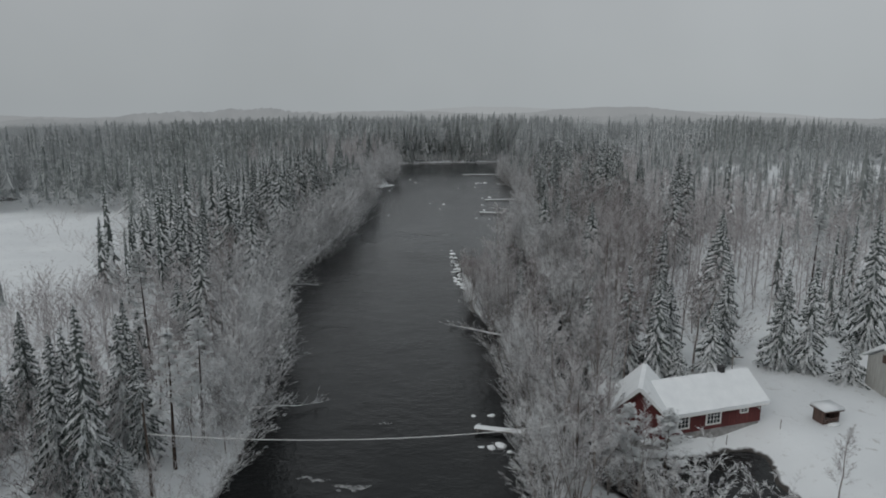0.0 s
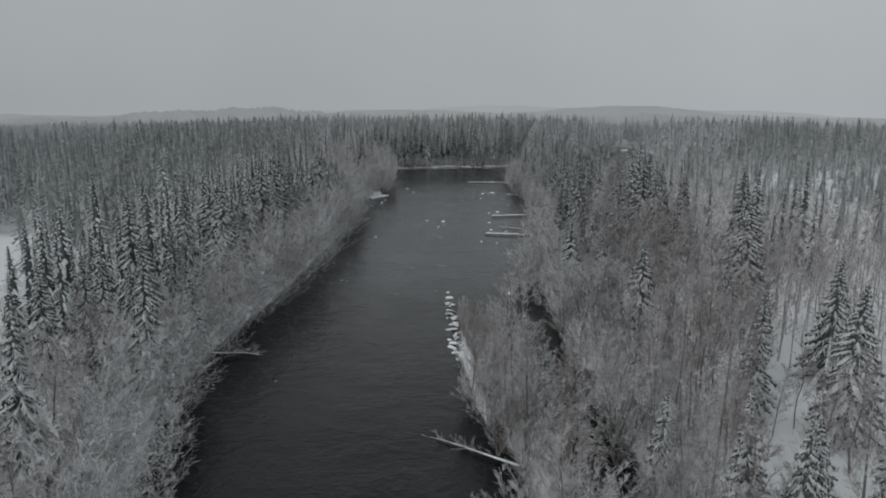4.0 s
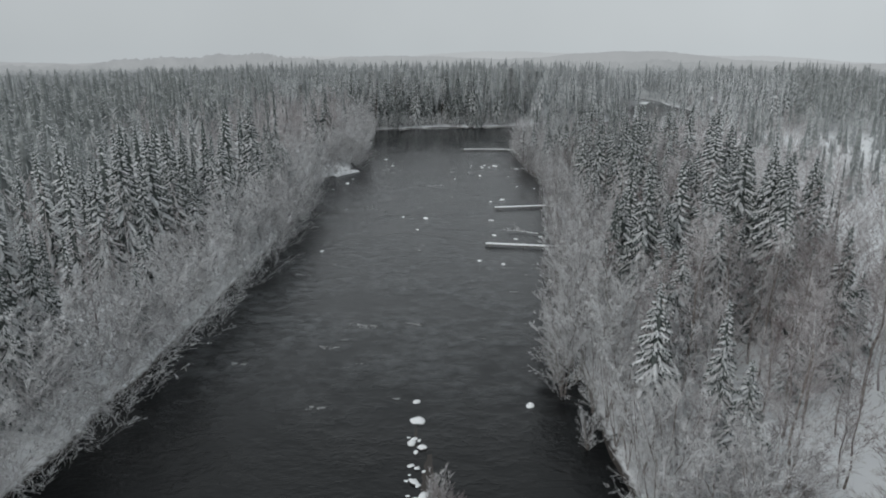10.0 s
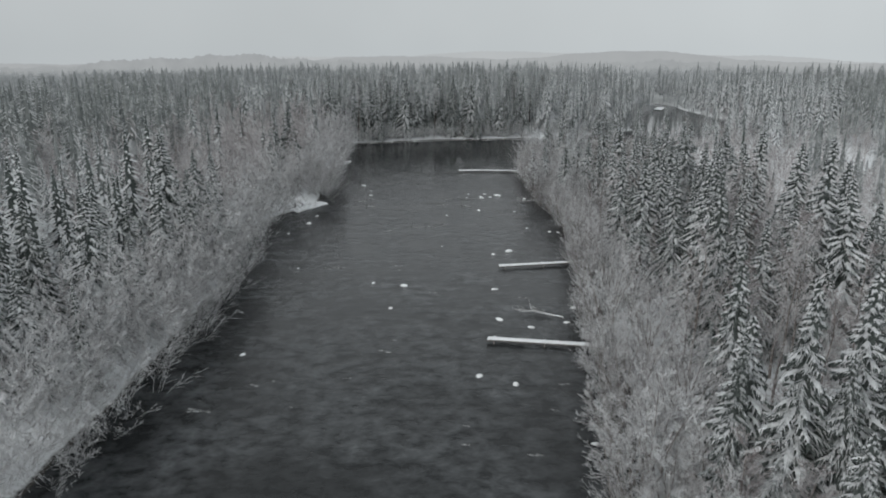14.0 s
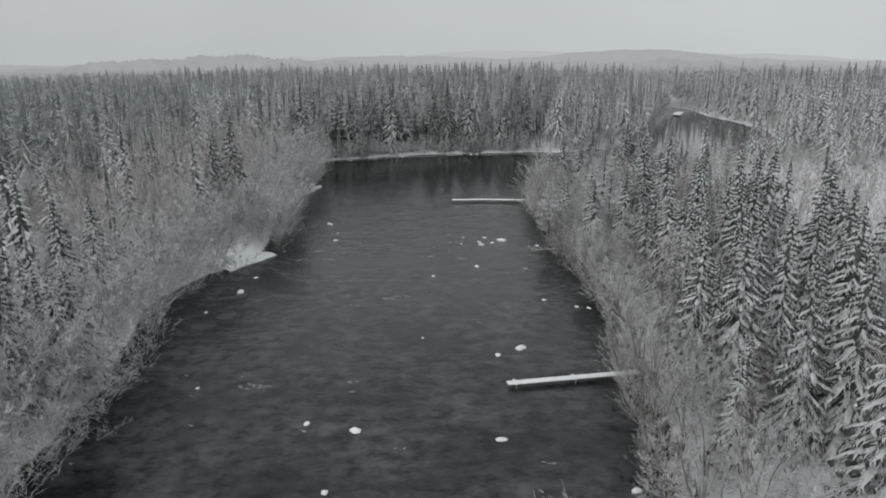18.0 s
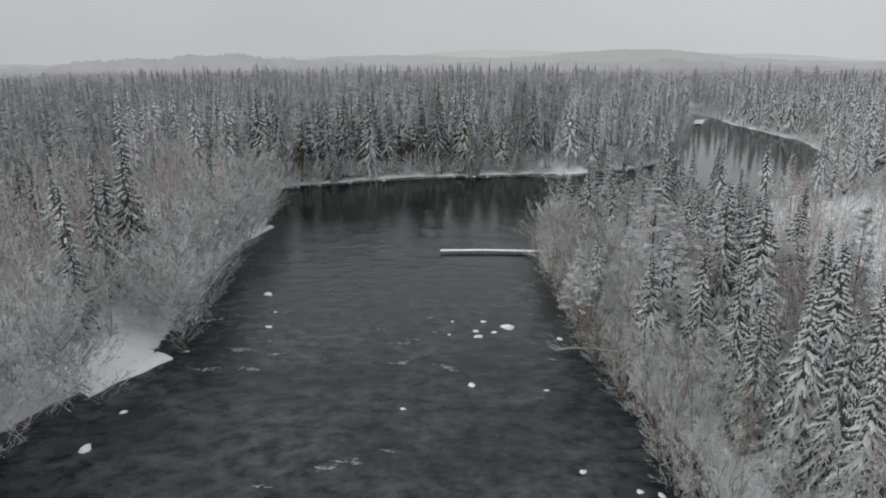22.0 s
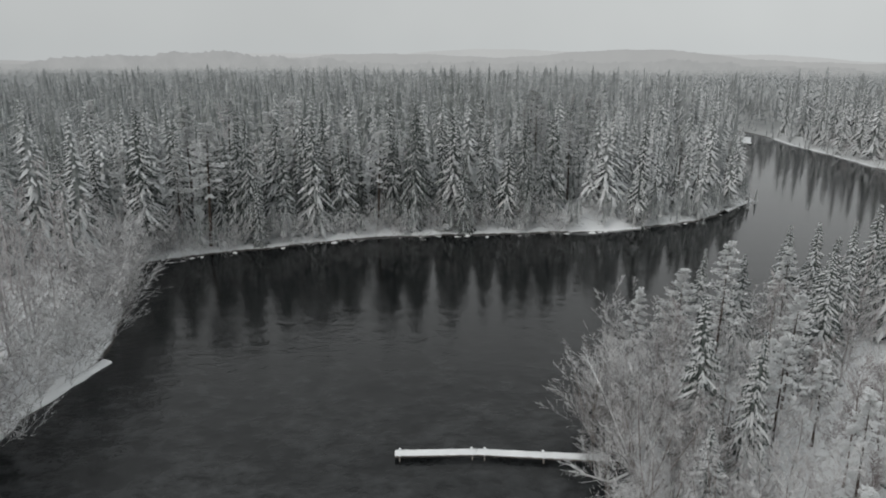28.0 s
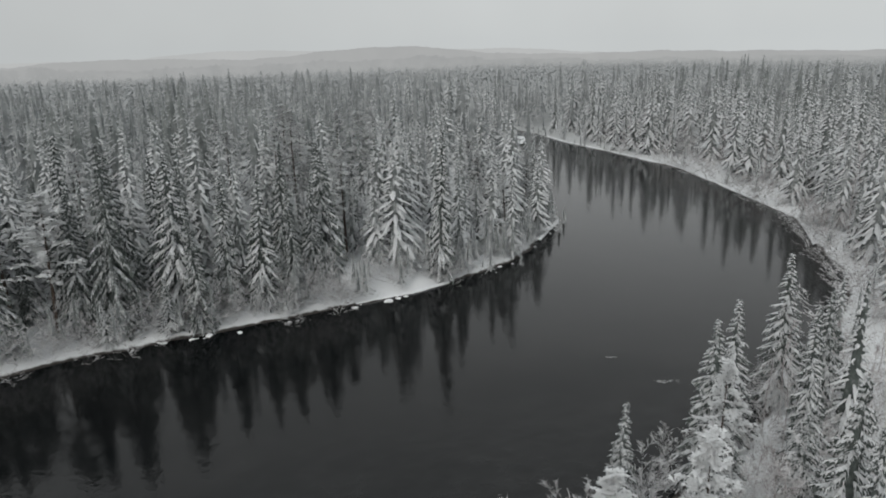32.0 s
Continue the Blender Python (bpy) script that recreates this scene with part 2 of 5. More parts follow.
edge = nt.nodes.new("ShaderNodeMixRGB")
nt.links.new(math_node(nt, "MULTIPLY", at_water.outputs[0], math_node(nt, "LESS_THAN", gfrom.outputs["Value"], 480.0)), edge.inputs[0])
nt.links.new(far_ground.outputs[0], edge.inputs[1])
edge.inputs[2].default_value = (0.035, 0.030, 0.026, 1)
nt.links.new(edge.outputs[0], bsdf.inputs["Base Color"])
bsdf.inputs["Roughness"].default_value = 0.75
bump(nt, bsdf, cover, 0.5, 0.25)

# water: dark peat-brown river, rippled in the rapids and calm towards the bend
M_WATER, nt, bsdf = material("dark_river_water")
geo = nt.nodes.new("ShaderNodeNewGeometry")
sep = nt.nodes.new("ShaderNodeSeparateXYZ")
nt.links.new(geo.outputs["Position"], sep.inputs[0])
mp = nt.nodes.new("ShaderNodeMapping")
mp.inputs["Scale"].default_value = (0.8, 1.0, 1.0)
nt.links.new(geo.outputs["Position"], mp.inputs[0])
w1 = add(nt, "ShaderNodeTexNoise", Scale=0.62, Detail=4.0, Roughness=0.62, Distortion=0.15)
w2 = add(nt, "ShaderNodeTexNoise", Scale=1.9, Detail=3.0, Roughness=0.6)
w3 = add(nt, "ShaderNodeTexNoise", Scale=0.12, Detail=6.0, Roughness=0.6, Distortion=0.3)
for n in (w1, w2, w3):
    nt.links.new(mp.outputs[0], n.inputs["Vector"])
calm = nt.nodes.new("ShaderNodeMapRange")
calm.interpolation_type = "SMOOTHSTEP"
nt.links.new(sep.outputs["Y"], calm.inputs[0])
calm.inputs[1].default_value, calm.inputs[2].default_value = 270.0, 350.0
calm.inputs[3].default_value, calm.inputs[4].default_value = 1.0, 0.09
patch = ramp(nt, w3.outputs["Fac"], [(0.36, (0.3, 0.3, 0.3)), (0.62, (1, 1, 1))])
wave = math_node(nt, "ADD", w1.outputs["Fac"], math_node(nt, "MULTIPLY", w2.outputs["Fac"], 0.35))
height = math_node(nt, "MULTIPLY", math_node(nt, "MULTIPLY", wave, calm.outputs[0]), patch.outputs[0])
bump(nt, bsdf, height, 1.0, 0.22)
body = ramp(nt, w3.outputs["Fac"], [(0.3, (0.0035, 0.0045, 0.005)), (0.7, (0.0095, 0.010, 0.0102))])
# Foam, mist and pale sky sheen of the rapids, painted into the base colour.
mist_foam = ramp(nt, w1.outputs["Fac"], [(0.36, (0.010, 0.012, 0.013)), (0.68, (0.084, 0.090, 0.094))])
mist_end = nt.nodes.new("ShaderNodeMapRange")
mist_end.interpolation_type = "SMOOTHSTEP"
nt.links.new(sep.outputs["Y"], mist_end.inputs[0])
mist_end.inputs[1].default_value, mist_end.inputs[2].default_value = 240.0, 350.0
mist_end.inputs[3].default_value, mist_end.inputs[4].default_value = 1.0, 0.0
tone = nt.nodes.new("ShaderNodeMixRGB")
mist_start = nt.nodes.new("ShaderNodeMapRange")
mist_start.interpolation_type = "SMOOTHSTEP"
nt.links.new(sep.outputs["Y"], mist_start.inputs[0])
mist_start.inputs[1].default_value, mist_start.inputs[2].default_value = 128.0, 150.0
mist_start.inputs[3].default_value, mist_start.inputs[4].default_value = 0.04, 1.0
nt.links.new(math_node(nt, "MULTIPLY", math_node(nt, "MULTIPLY", mist_end.outputs[0], mist_start.outputs[0]), patch.outputs[0]), tone.inputs[0])
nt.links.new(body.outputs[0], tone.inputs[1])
nt.links.new(mist_foam.outputs[0], tone.inputs[2])
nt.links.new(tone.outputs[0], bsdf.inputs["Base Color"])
gloss = nt.nodes.new("ShaderNodeMapRange")
gloss.interpolation_type = "SMOOTHSTEP"
nt.links.new(sep.outputs["Y"], gloss.inputs[0])
gloss.inputs[1].default_value, gloss.inputs[2].default_value = 260.0, 345.0
gloss.inputs[3].default_value, gloss.inputs[4].default_value = 0.20, 0.08
nt.links.new(gloss.outputs[0], bsdf.inputs["Roughness"])
bsdf.inputs["IOR"].default_value = 1.333
graze = nt.nodes.new("ShaderNodeLayerWeight")
graze.inputs["Blend"].default_value = 0.5
shine = nt.nodes.new("ShaderNodeMapRange")
nt.links.new(graze.outputs["Facing"], shine.inputs[0])
shine.inputs[1].default_value, shine.inputs[2].default_value = 0.55, 0.88
shine.inputs[3].default_value, shine.inputs[4].default_value = 0.40, 1.0
nt.links.new(shine.outputs[0], bsdf.inputs["Specular IOR Level"])

M_GLASS, nt, bsdf = material("window_glass")
bsdf.inputs["Base Color"].default_value = (0.02, 0.025, 0.03, 1)
bsdf.inputs["Roughness"].default_value = 0.05


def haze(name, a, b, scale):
    """Far wooded ridge as a glowing tone, its haze painted into the colour."""
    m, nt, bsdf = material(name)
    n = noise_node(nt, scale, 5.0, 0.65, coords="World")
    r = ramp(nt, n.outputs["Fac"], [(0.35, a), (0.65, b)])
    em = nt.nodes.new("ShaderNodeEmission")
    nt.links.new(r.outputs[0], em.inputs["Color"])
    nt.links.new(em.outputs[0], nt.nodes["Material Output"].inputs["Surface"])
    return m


# ---- mesh helpers ----
def mesh_from(name, verts, faces, mats, index=None, smooth=False):
    me = bpy.data.meshes.new(name)
    verts, faces = np.asarray(verts, np.float32).reshape(-1, 3), np.asarray(faces, np.int32)
    k = faces.shape[1]
    me.vertices.add(len(verts))
    me.vertices.foreach_set("co", verts.ravel())
    me.loops.add(faces.size)
    me.loops.foreach_set("vertex_index", faces.ravel())
    me.polygons.add(len(faces))
    me.polygons.foreach_set("loop_start", np.arange(0, faces.size, k, dtype=np.int32))
    me.polygons.foreach_set("loop_total", np.full(len(faces), k, np.int32))
    for m in mats:
        me.materials.append(m)
    if index is not None:
        me.polygons.foreach_set("material_index", np.asarray(index, np.int32))
    me.polygons.foreach_set("use_smooth", np.full(len(faces), smooth))
    me.update(calc_edges=True)
    return me


def part(name, bm, mat, parent, label="", smooth=False):
    """Links a bmesh (or a ready mesh) as one part of a thing."""
    if isinstance(bm, bmesh.types.BMesh):
        me = bpy.data.meshes.new(name)
        bm.normal_update()
        bm.to_mesh(me)
        bm.free()
        me.materials.append(mat)
        for p in me.polygons:
            p.use_smooth = smooth
    else:
        me = bm
    ob = new(name, me)
    ob.parent = parent
    return tagged(ob, label) if label else ob


def thing(name, m, label, category, group="", kind=""):
    ob = new(name)
    ob.empty_display_size = 0.3
    ob.matrix_basis = m
    return tagged(ob, label, category, group, kind)


def box(bm, x0, x1, y0, y1, z0, z1, bevel=0.0):
    r = bmesh.ops.create_cube(bm, size=1.0, matrix=Matrix.LocRotScale(((x0 + x1) / 2, (y0 + y1) / 2, (z0 + z1) / 2), None, (x1 - x0, y1 - y0, z1 - z0)))
    if bevel:
        bmesh.ops.bevel(bm, geom=list({e for v in r["verts"] for e in v.link_edges}), offset=bevel, segments=2, affect="EDGES")
    return bm


def boxed(*a, bevel=0.0):
    return box(bmesh.new(), *a, bevel=bevel)


def prism(bm, outline, y0, y1):
    """An outline in x, z drawn out from y0 to y1."""
    a = [bm.verts.new((x, y0, z)) for x, z in outline]
    b = [bm.verts.new((x, y1, z)) for x, z in outline]
    bm.faces.new(a)
    bm.faces.new(b[::-1])
    for i in range(len(a)):
        j = (i + 1) % len(a)
        bm.faces.new((a[j], a[i], b[i], b[j]))
    bmesh.ops.recalc_face_normals(bm, faces=bm.faces)
    return bm


def tube(points, radii, sides=6):
    """A tapered round stem along points: verts and triangles."""
    pts = [Vector(p) for p in points]
    v, f = [], []
    for i, p in enumerate(pts):
        d = (pts[min(i + 1, len(pts) - 1)] - pts[max(i - 1, 0)]).normalized()
        s = d.cross(Vector((0.3, 0.95, 0.1))).normalized()
        t = d.cross(s)
        for k in range(sides):
            a = 2 * math.pi * k / sides
            v.append(p + (s * math.cos(a) + t * math.sin(a)) * radii[i])
    for i in range(len(pts) - 1):
        for k in range(sides):
            a, b = i * sides + k, i * sides + (k + 1) % sides
            f += [(a, b, b + sides), (a, b + sides, a + sides)]
    top = (len(pts) - 1) * sides
    f += [(top, top + k, top + k + 1) for k in range(1, sides - 1)]
    return [tuple(p) for p in v], f


# ---- the plan: shorelines in metres ----
LEFT = [(-17, -80), (-17, 20), (-17, 43), (-16.5, 51), (-18.5, 64), (-26, 91), (-27.8, 103), (-25, 131), (-24.1, 150), (-23.8, 180), (-23.6, 200), (-25.5, 220),
        (-29.5, 236), (-28, 244), (-24, 251), (-20.5, 258), (-23, 268), (-24.5, 279), (-25, 302), (-22.5, 313), (-31, 335)]
NORTH = [(-34, 344), (-31, 347), (-22, 351), (-10, 357), (5, 361.5), (20, 362.5), (31, 364.5), (41, 366), (54, 371), (62, 376), (68, 384), (75, 391.5),
         (78, 402), (85, 425), (98, 460), (110, 488), (106, 515), (92, 540), (60, 560)]
EAST = [(70, 575), (105, 552), (121, 525), (126, 497), (124, 478), (126, 458), (126.5, 424), (119, 396), (113, 375), (103, 362), (96, 350), (82, 338), (64, 328),
        (46, 320), (34, 314), (27.5, 306), (26, 296), (25.5, 285), (26, 270), (27, 259), (28.2, 245), (28.2, 230), (26.2, 210), (24.7, 195), (23.2, 180), (21.2, 165),
        (19.2, 153), (17.5, 140), (17.5, 129), (19, 115), (19.5, 100), (19, 85), (17.5, 66), (17, 56), (17.5, 49), (20.5, 47.6), (25, 49.8), (28.7, 50.9),
        (29.9, 49.4), (28.9, 44), (30.5, 38), (34, 20), (36, -80)]
ISLAND = [(10, -80), (10, 44), (9, 55), (8.5, 71), (8.6, 81), (7.2, 88), (6.0, 95), (5.2, 103), (4.0, 109), (3.2, 116), (3.2, 122), (2.7, 129), (2.2, 133.5), (3.2, 133.5),
          (4.6, 126), (6.6, 118), (9.2, 111), (11.8, 101), (13.3, 85), (12.3, 66), (12.5, 52), (16, 42), (24, 34), (28, 20), (29, -80)]


def rounded(points, closed, rounds=2):
    p = np.array(points, float)
    for _ in range(rounds):
        q = np.roll(p, -1, axis=0) if closed else p[1:]
        a = p if closed else p[:-1]
        s = np.stack([a * 0.75 + q * 0.25, a * 0.25 + q * 0.75], 1).reshape(-1, 2)
        p = s if closed else np.vstack([p[:1], s, p[-1:]])
    return p


def wobbly(p):
    """Breaks a smooth shoreline into small bays and spits."""
    out = []
    for a, b in zip(p[:-1], p[1:]):
        n = max(1, int(np.hypot(*(b - a)) / 2.5))
        for k in range(n):
            q = a + (b - a) * k / n
            w = noise.noise_vector(Vector((q[0] * 0.22, q[1] * 0.22, 3.0)))
            out.append((q[0] + w.x * 0.9, q[1] + w.y * 0.9))
    out.append(tuple(p[-1]))
    return np.array(out)


SHORES = [wobbly(rounded(s, False)) for s in (LEFT, NORTH, EAST)]
ISLE = wobbly(np.vstack([q := rounded(ISLAND, True), q[:1]]))
RIVER = np.vstack(SHORES)
SEG_A = np.vstack([s[:-1] for s in SHORES] + [ISLE[:-1]])
SEG_B = np.vstack([s[1:] for s in SHORES] + [ISLE[1:]])
SEG_L = np.concatenate([np.full(len(s) - 1, i) for i, s in enumerate(SHORES)] + [np.full(len(ISLE) - 1, 3)])


def inside(poly, x, y):
    hit = np.zeros(x.shape, bool)
    for (ax, ay), (bx, by) in zip(poly, np.roll(poly, -1, axis=0)):
        if ay == by:
            continue
        c = (ay > y) != (by > y)
        hit ^= c & (x < (bx - ax) * (y - ay) / (by - ay) + ax)
    return hit


def shore(x, y):
    """Distance to the nearest shoreline (below zero in water) and which shore it is: 0 left, 1 north, 2 east, 3 island."""
    x, y = np.asarray(x, float).ravel(), np.asarray(y, float).ravel()
    best, which = np.full(x.shape, 1e9), np.zeros(x.shape, int)
    for (ax, ay), (bx, by), lab in zip(SEG_A, SEG_B, SEG_L):
        dx, dy = bx - ax, by - ay
        t = np.clip(((x - ax) * dx + (y - ay) * dy) / (dx * dx + dy * dy + 1e-9), 0, 1)
        d = np.hypot(x - ax - t * dx, y - ay - t * dy)
        m = d < best
        best[m], which[m] = d[m], lab
    at_water = inside(RIVER, x, y) & ~inside(ISLE, x, y)
    return np.where(at_water, -best, best), which


def rough(x, y):
    """Gentle bumps, in metres."""
    return (0.35 * np.sin(x * 0.11 + 1.3) * np.cos(y * 0.09) + 0.22 * np.sin(x * 0.31 + y * 0.23) + 0.12 * np.sin(x * 0.83 - y * 0.61 + 2)
            + 0.06 * np.sin(x * 1.9 + y * 1.4))


def height(x, y):
    x, y = np.asarray(x, float), np.asarray(y, float)
    shape = x.shape
    near = (x > -140) & (x < 230) & (y > -90) & (y < 600)
    d, lab = np.full(x.size, 60.0), np.zeros(x.size, int)
    nf = near.ravel()
    d[nf], lab[nf] = shore(x.ravel()[nf], y.ravel()[nf])
    d, lab = d.reshape(shape), lab.reshape(shape)
    land = 0.25 * np.clip(d, 0, 1.2) + 1.0 * (1 - np.exp(-np.clip(d - 0.6, 0, None) / 4.0))
    land += rough(x, y) * np.clip(d / 6, 0.05, 1)
    land = np.where(lab == 3, 0.55 * land, land)
    land += np.clip((d - 20) / 60, 0, 1) * 0.8
    yard = np.clip(1 - np.hypot((x - 30) / 16, (y - 56) / 9), 0, 1)
    land = land * (1 - np.clip(yard * 3, 0, 1) * (d > 2.2)) + 1.3 * np.clip(yard * 3, 0, 1) * (d > 2.2)
    land += 2.5 * np.exp(-((x - 42) ** 2 + (y - 455) ** 2) / (2 * 48.0 ** 2)) * np.clip((d - 6) / 25, 0, 1)
    land += 1.1 * np.exp(-((x - 39) ** 2 + (y - 374) ** 2) / 50.0) * np.clip(d / 3, 0, 1)
    aside = np.hypot(np.maximum(np.maximum(-80 - x, x - 190), 0), np.maximum(y - 640, 0))
    land = np.maximum(land, 0.02) - np.clip((aside - 25) / 380, 0, 1) * (14.0 + 3 * np.sin(x * 0.004 + 1) * np.cos(y * 0.005)) - np.clip(aside - 405, 0, None) * 0.021
    return np.where(d < 0, np.clip(d * 0.35, -1.6, 0) - 0.03, land)


def lines(a, b, step, out_a, out_b):
    mid = list(np.arange(a, b + 0.01, step))
    lo, hi, s = [], [], step
    x = a
    while x > out_a:
        s *= 1.25
        x -= s
        lo.append(x)
    x, s = mid[-1], step
    while x < out_b:
        s *= 1.25
        x += s
        hi.append(x)
    return np.array(lo[::-1] + mid + hi)


gx, gy = lines(-48, 134, 1.4, -4600, 4600), lines(24, 545, 1.4, -4600, 4800)
GX, GY = np.meshgrid(gx, gy)
GZ = height(GX, GY)
nx, ny = len(gx), len(gy)
ii, jj = np.meshgrid(np.arange(nx - 1), np.arange(ny - 1))
q0 = (jj * nx + ii).ravel()
ground = new("ground", mesh_from("ground", np.stack([GX, GY, GZ], -1), np.stack([q0, q0 + 1, q0 + nx + 1, q0 + nx], 1), [M_GROUND], smooth=True))
tagged(ground, "snow-covered forest floor and river bed", "ground", kind="structure")

wx, wy = np.arange(-90, 181, 6.0), np.arange(-90, 631, 6.0)
WX, WY = np.meshgrid(wx, wy)
ii, jj = np.meshgrid(np.arange(len(wx) - 1), np.arange(len(wy) - 1))
q0, nw = (jj * len(wx) + ii).ravel(), len(wx)
water = new("water", mesh_from("water", np.stack([WX, WY, np.zeros_like(WX)], -1), np.stack([q0, q0 + 1, q0 + nw + 1, q0 + nw], 1), [M_WATER], smooth=True))
tagged(water, "dark open river water with small rapids", "river", kind="structure")


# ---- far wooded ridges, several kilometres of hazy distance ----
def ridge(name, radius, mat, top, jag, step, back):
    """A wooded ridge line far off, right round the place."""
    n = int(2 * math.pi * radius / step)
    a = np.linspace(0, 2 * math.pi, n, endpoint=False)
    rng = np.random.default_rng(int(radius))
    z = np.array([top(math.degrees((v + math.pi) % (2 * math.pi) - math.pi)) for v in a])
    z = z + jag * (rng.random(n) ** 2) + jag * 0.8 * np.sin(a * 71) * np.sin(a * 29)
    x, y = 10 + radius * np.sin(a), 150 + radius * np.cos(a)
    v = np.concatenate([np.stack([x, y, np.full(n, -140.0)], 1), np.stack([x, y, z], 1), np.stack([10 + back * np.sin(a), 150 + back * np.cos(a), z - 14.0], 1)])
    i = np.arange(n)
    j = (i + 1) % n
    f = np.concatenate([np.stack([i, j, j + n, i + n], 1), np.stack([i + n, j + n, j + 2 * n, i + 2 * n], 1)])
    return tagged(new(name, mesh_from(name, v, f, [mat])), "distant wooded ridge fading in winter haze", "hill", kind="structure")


def hump(b, at, wide, high):
    return high * math.exp(-((b - at) / wide) ** 2)


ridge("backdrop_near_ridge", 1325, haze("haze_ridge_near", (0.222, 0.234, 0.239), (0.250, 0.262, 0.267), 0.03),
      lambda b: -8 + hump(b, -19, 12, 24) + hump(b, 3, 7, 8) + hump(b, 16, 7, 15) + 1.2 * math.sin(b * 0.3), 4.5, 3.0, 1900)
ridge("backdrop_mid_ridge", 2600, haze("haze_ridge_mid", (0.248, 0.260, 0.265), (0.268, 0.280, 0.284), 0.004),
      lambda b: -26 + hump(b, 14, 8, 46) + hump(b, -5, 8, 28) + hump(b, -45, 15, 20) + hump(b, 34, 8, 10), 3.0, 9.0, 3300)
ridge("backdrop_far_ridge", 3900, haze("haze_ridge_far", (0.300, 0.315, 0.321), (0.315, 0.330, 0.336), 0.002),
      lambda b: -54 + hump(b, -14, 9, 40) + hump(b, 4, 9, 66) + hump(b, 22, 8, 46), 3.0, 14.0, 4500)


# ---- trees: models ----
def spruce_crown(rng, tall, reach, boughs, segs, twigs, core=0.2, first=0.06, broad=1.0, ragged=0.45):
    """Boughs that leave the stem level near the top and hang steeply further down: each a ragged ridge under snow, with drooping side twigs and dark needles below it."""
    V, F = [], []
    for i in range(boughs):
        u = min(0.995, ((i + rng.random()) / boughs) ** 1.02)
        z = tall * (first + (0.99 - first) * u)
        r0 = reach * (1.0 - u) ** 0.95 * (0.8 + 0.2 * min(1, u * 6)) + 0.12
        a = i * 2.39996 + rng.random() * 1.5
        r = r0 * (1.08 - ragged + ragged * rng.random())
        down = (1.12 - 0.75 * u) * (0.75 + 0.5 * rng.random())
        ca, sa = math.cos(a), math.sin(a)
        thick = (0.048 * r + 0.060) * broad * (0.65 + 0.7 * rng.random())
        b0 = len(V)
        spine = []
        for s in range(segs + 1):
            t = s / segs
            zz = z + r * (0.16 * t - down * t ** 1.3)
            w = thick * (0.35 + 2.0 * t * (1.2 - t)) * (0.6 + 0.8 * rng.random())
            if s == segs:
                w *= 0.25
            off = (rng.random() - 0.5) * 0.22 * r * t
            x, y = ca * r * t - sa * off, sa * r * t + ca * off
            spine.append((x, y, zz))
            h = w * (0.35 + 0.5 * rng.random())
            V += [(x, y, zz + 0.05), (x - sa * w, y + ca * w, zz - h), (x + sa * w, y - ca * w, zz - h)]
        for s in range(segs):
            c, d = b0 + 3 * s, b0 + 3 * s + 3
            F += [(c, d, d + 1), (c, d + 1, c + 1), (c, c + 2, d + 2), (c, d + 2, d)]
        for k in range(twigs):
            t = 0.15 + 0.8 * (k + rng.random()) / twigs
            q = min(segs - 1, int(t * segs))
            e = t * segs - q
            p = [spine[q][m] * (1 - e) + spine[q + 1][m] * e for m in range(3)]
            side = 1 if k % 2 else -1
            n = len(V)
            if k % 3:
                # drooping side twig under snow
                out = (0.22 * r * (1.2 - t) + 0.14) * (0.55 + 0.8 * rng.random())
                fwd = out * (0.5 + 0.9 * rng.random())
                half = (0.022 * r + 0.04) * broad * (0.7 + 0.6 * rng.random())
                dip = out * (0.35 + 0.8 * rng.random()) + fwd * down * 0.6
                V += [(p[0] - ca * half, p[1] - sa * half, p[2] + 0.03), (p[0] + ca * half, p[1] + sa * half, p[2] + 0.03 - 1.1 * half * down),
                      (p[0] - sa * side * out + ca * fwd, p[1] + ca * side * out + sa * fwd, p[2] - dip)]
            else:
                # needles hanging below the ridge
                half = (0.10 * r + 0.08) * broad * (0.7 + 0.6 * rng.random())
                w = thick * 0.7 * side
                fall = (0.16 * r + 0.25) * (0.6 + 0.8 * rng.random())
                V += [(p[0] - ca * half - sa * w, p[1] - sa * half + ca * w, p[2] - thick * 0.4), (p[0] + ca * half - sa * w, p[1] + sa * half + ca * w, p[2] - thick * 0.4 - half * down),
                      (p[0] - sa * w * 1.4 + ca * 0.1, p[1] + ca * w * 1.4 + sa * 0.1, p[2] - thick * 0.4 - fall)]
            F.append((n, n + 1, n + 2) if side > 0 else (n + 1, n, n + 2))
    if core:
        n, b0 = (9 if segs > 2 else 5), len(V)
        for z, r in ((first * tall, reach * core), (0.45 * tall, reach * core * 0.62), (0.8 * tall, reach * core * 0.34)):
            V += [(r * math.cos(6.283 * k / n) * (0.5 + 0.8 * rng.random()), r * math.sin(6.283 * k / n) * (0.5 + 0.8 * rng.random()), z * (0.95 + 0.1 * rng.random())) for k in range(n)]
        V.append((0, 0, tall))
        for l in range(2):
            for k in range(n):
                a, b = b0 + l * n + k, b0 + l * n + (k + 1) % n
                F += [(a, b, b + n), (a, b + n, a + n)]
        F += [(b0 + 2 * n + k, b0 + 2 * n + (k + 1) % n, b0 + 3 * n) for k in range(n)]
    return np.array(V), np.array(F)


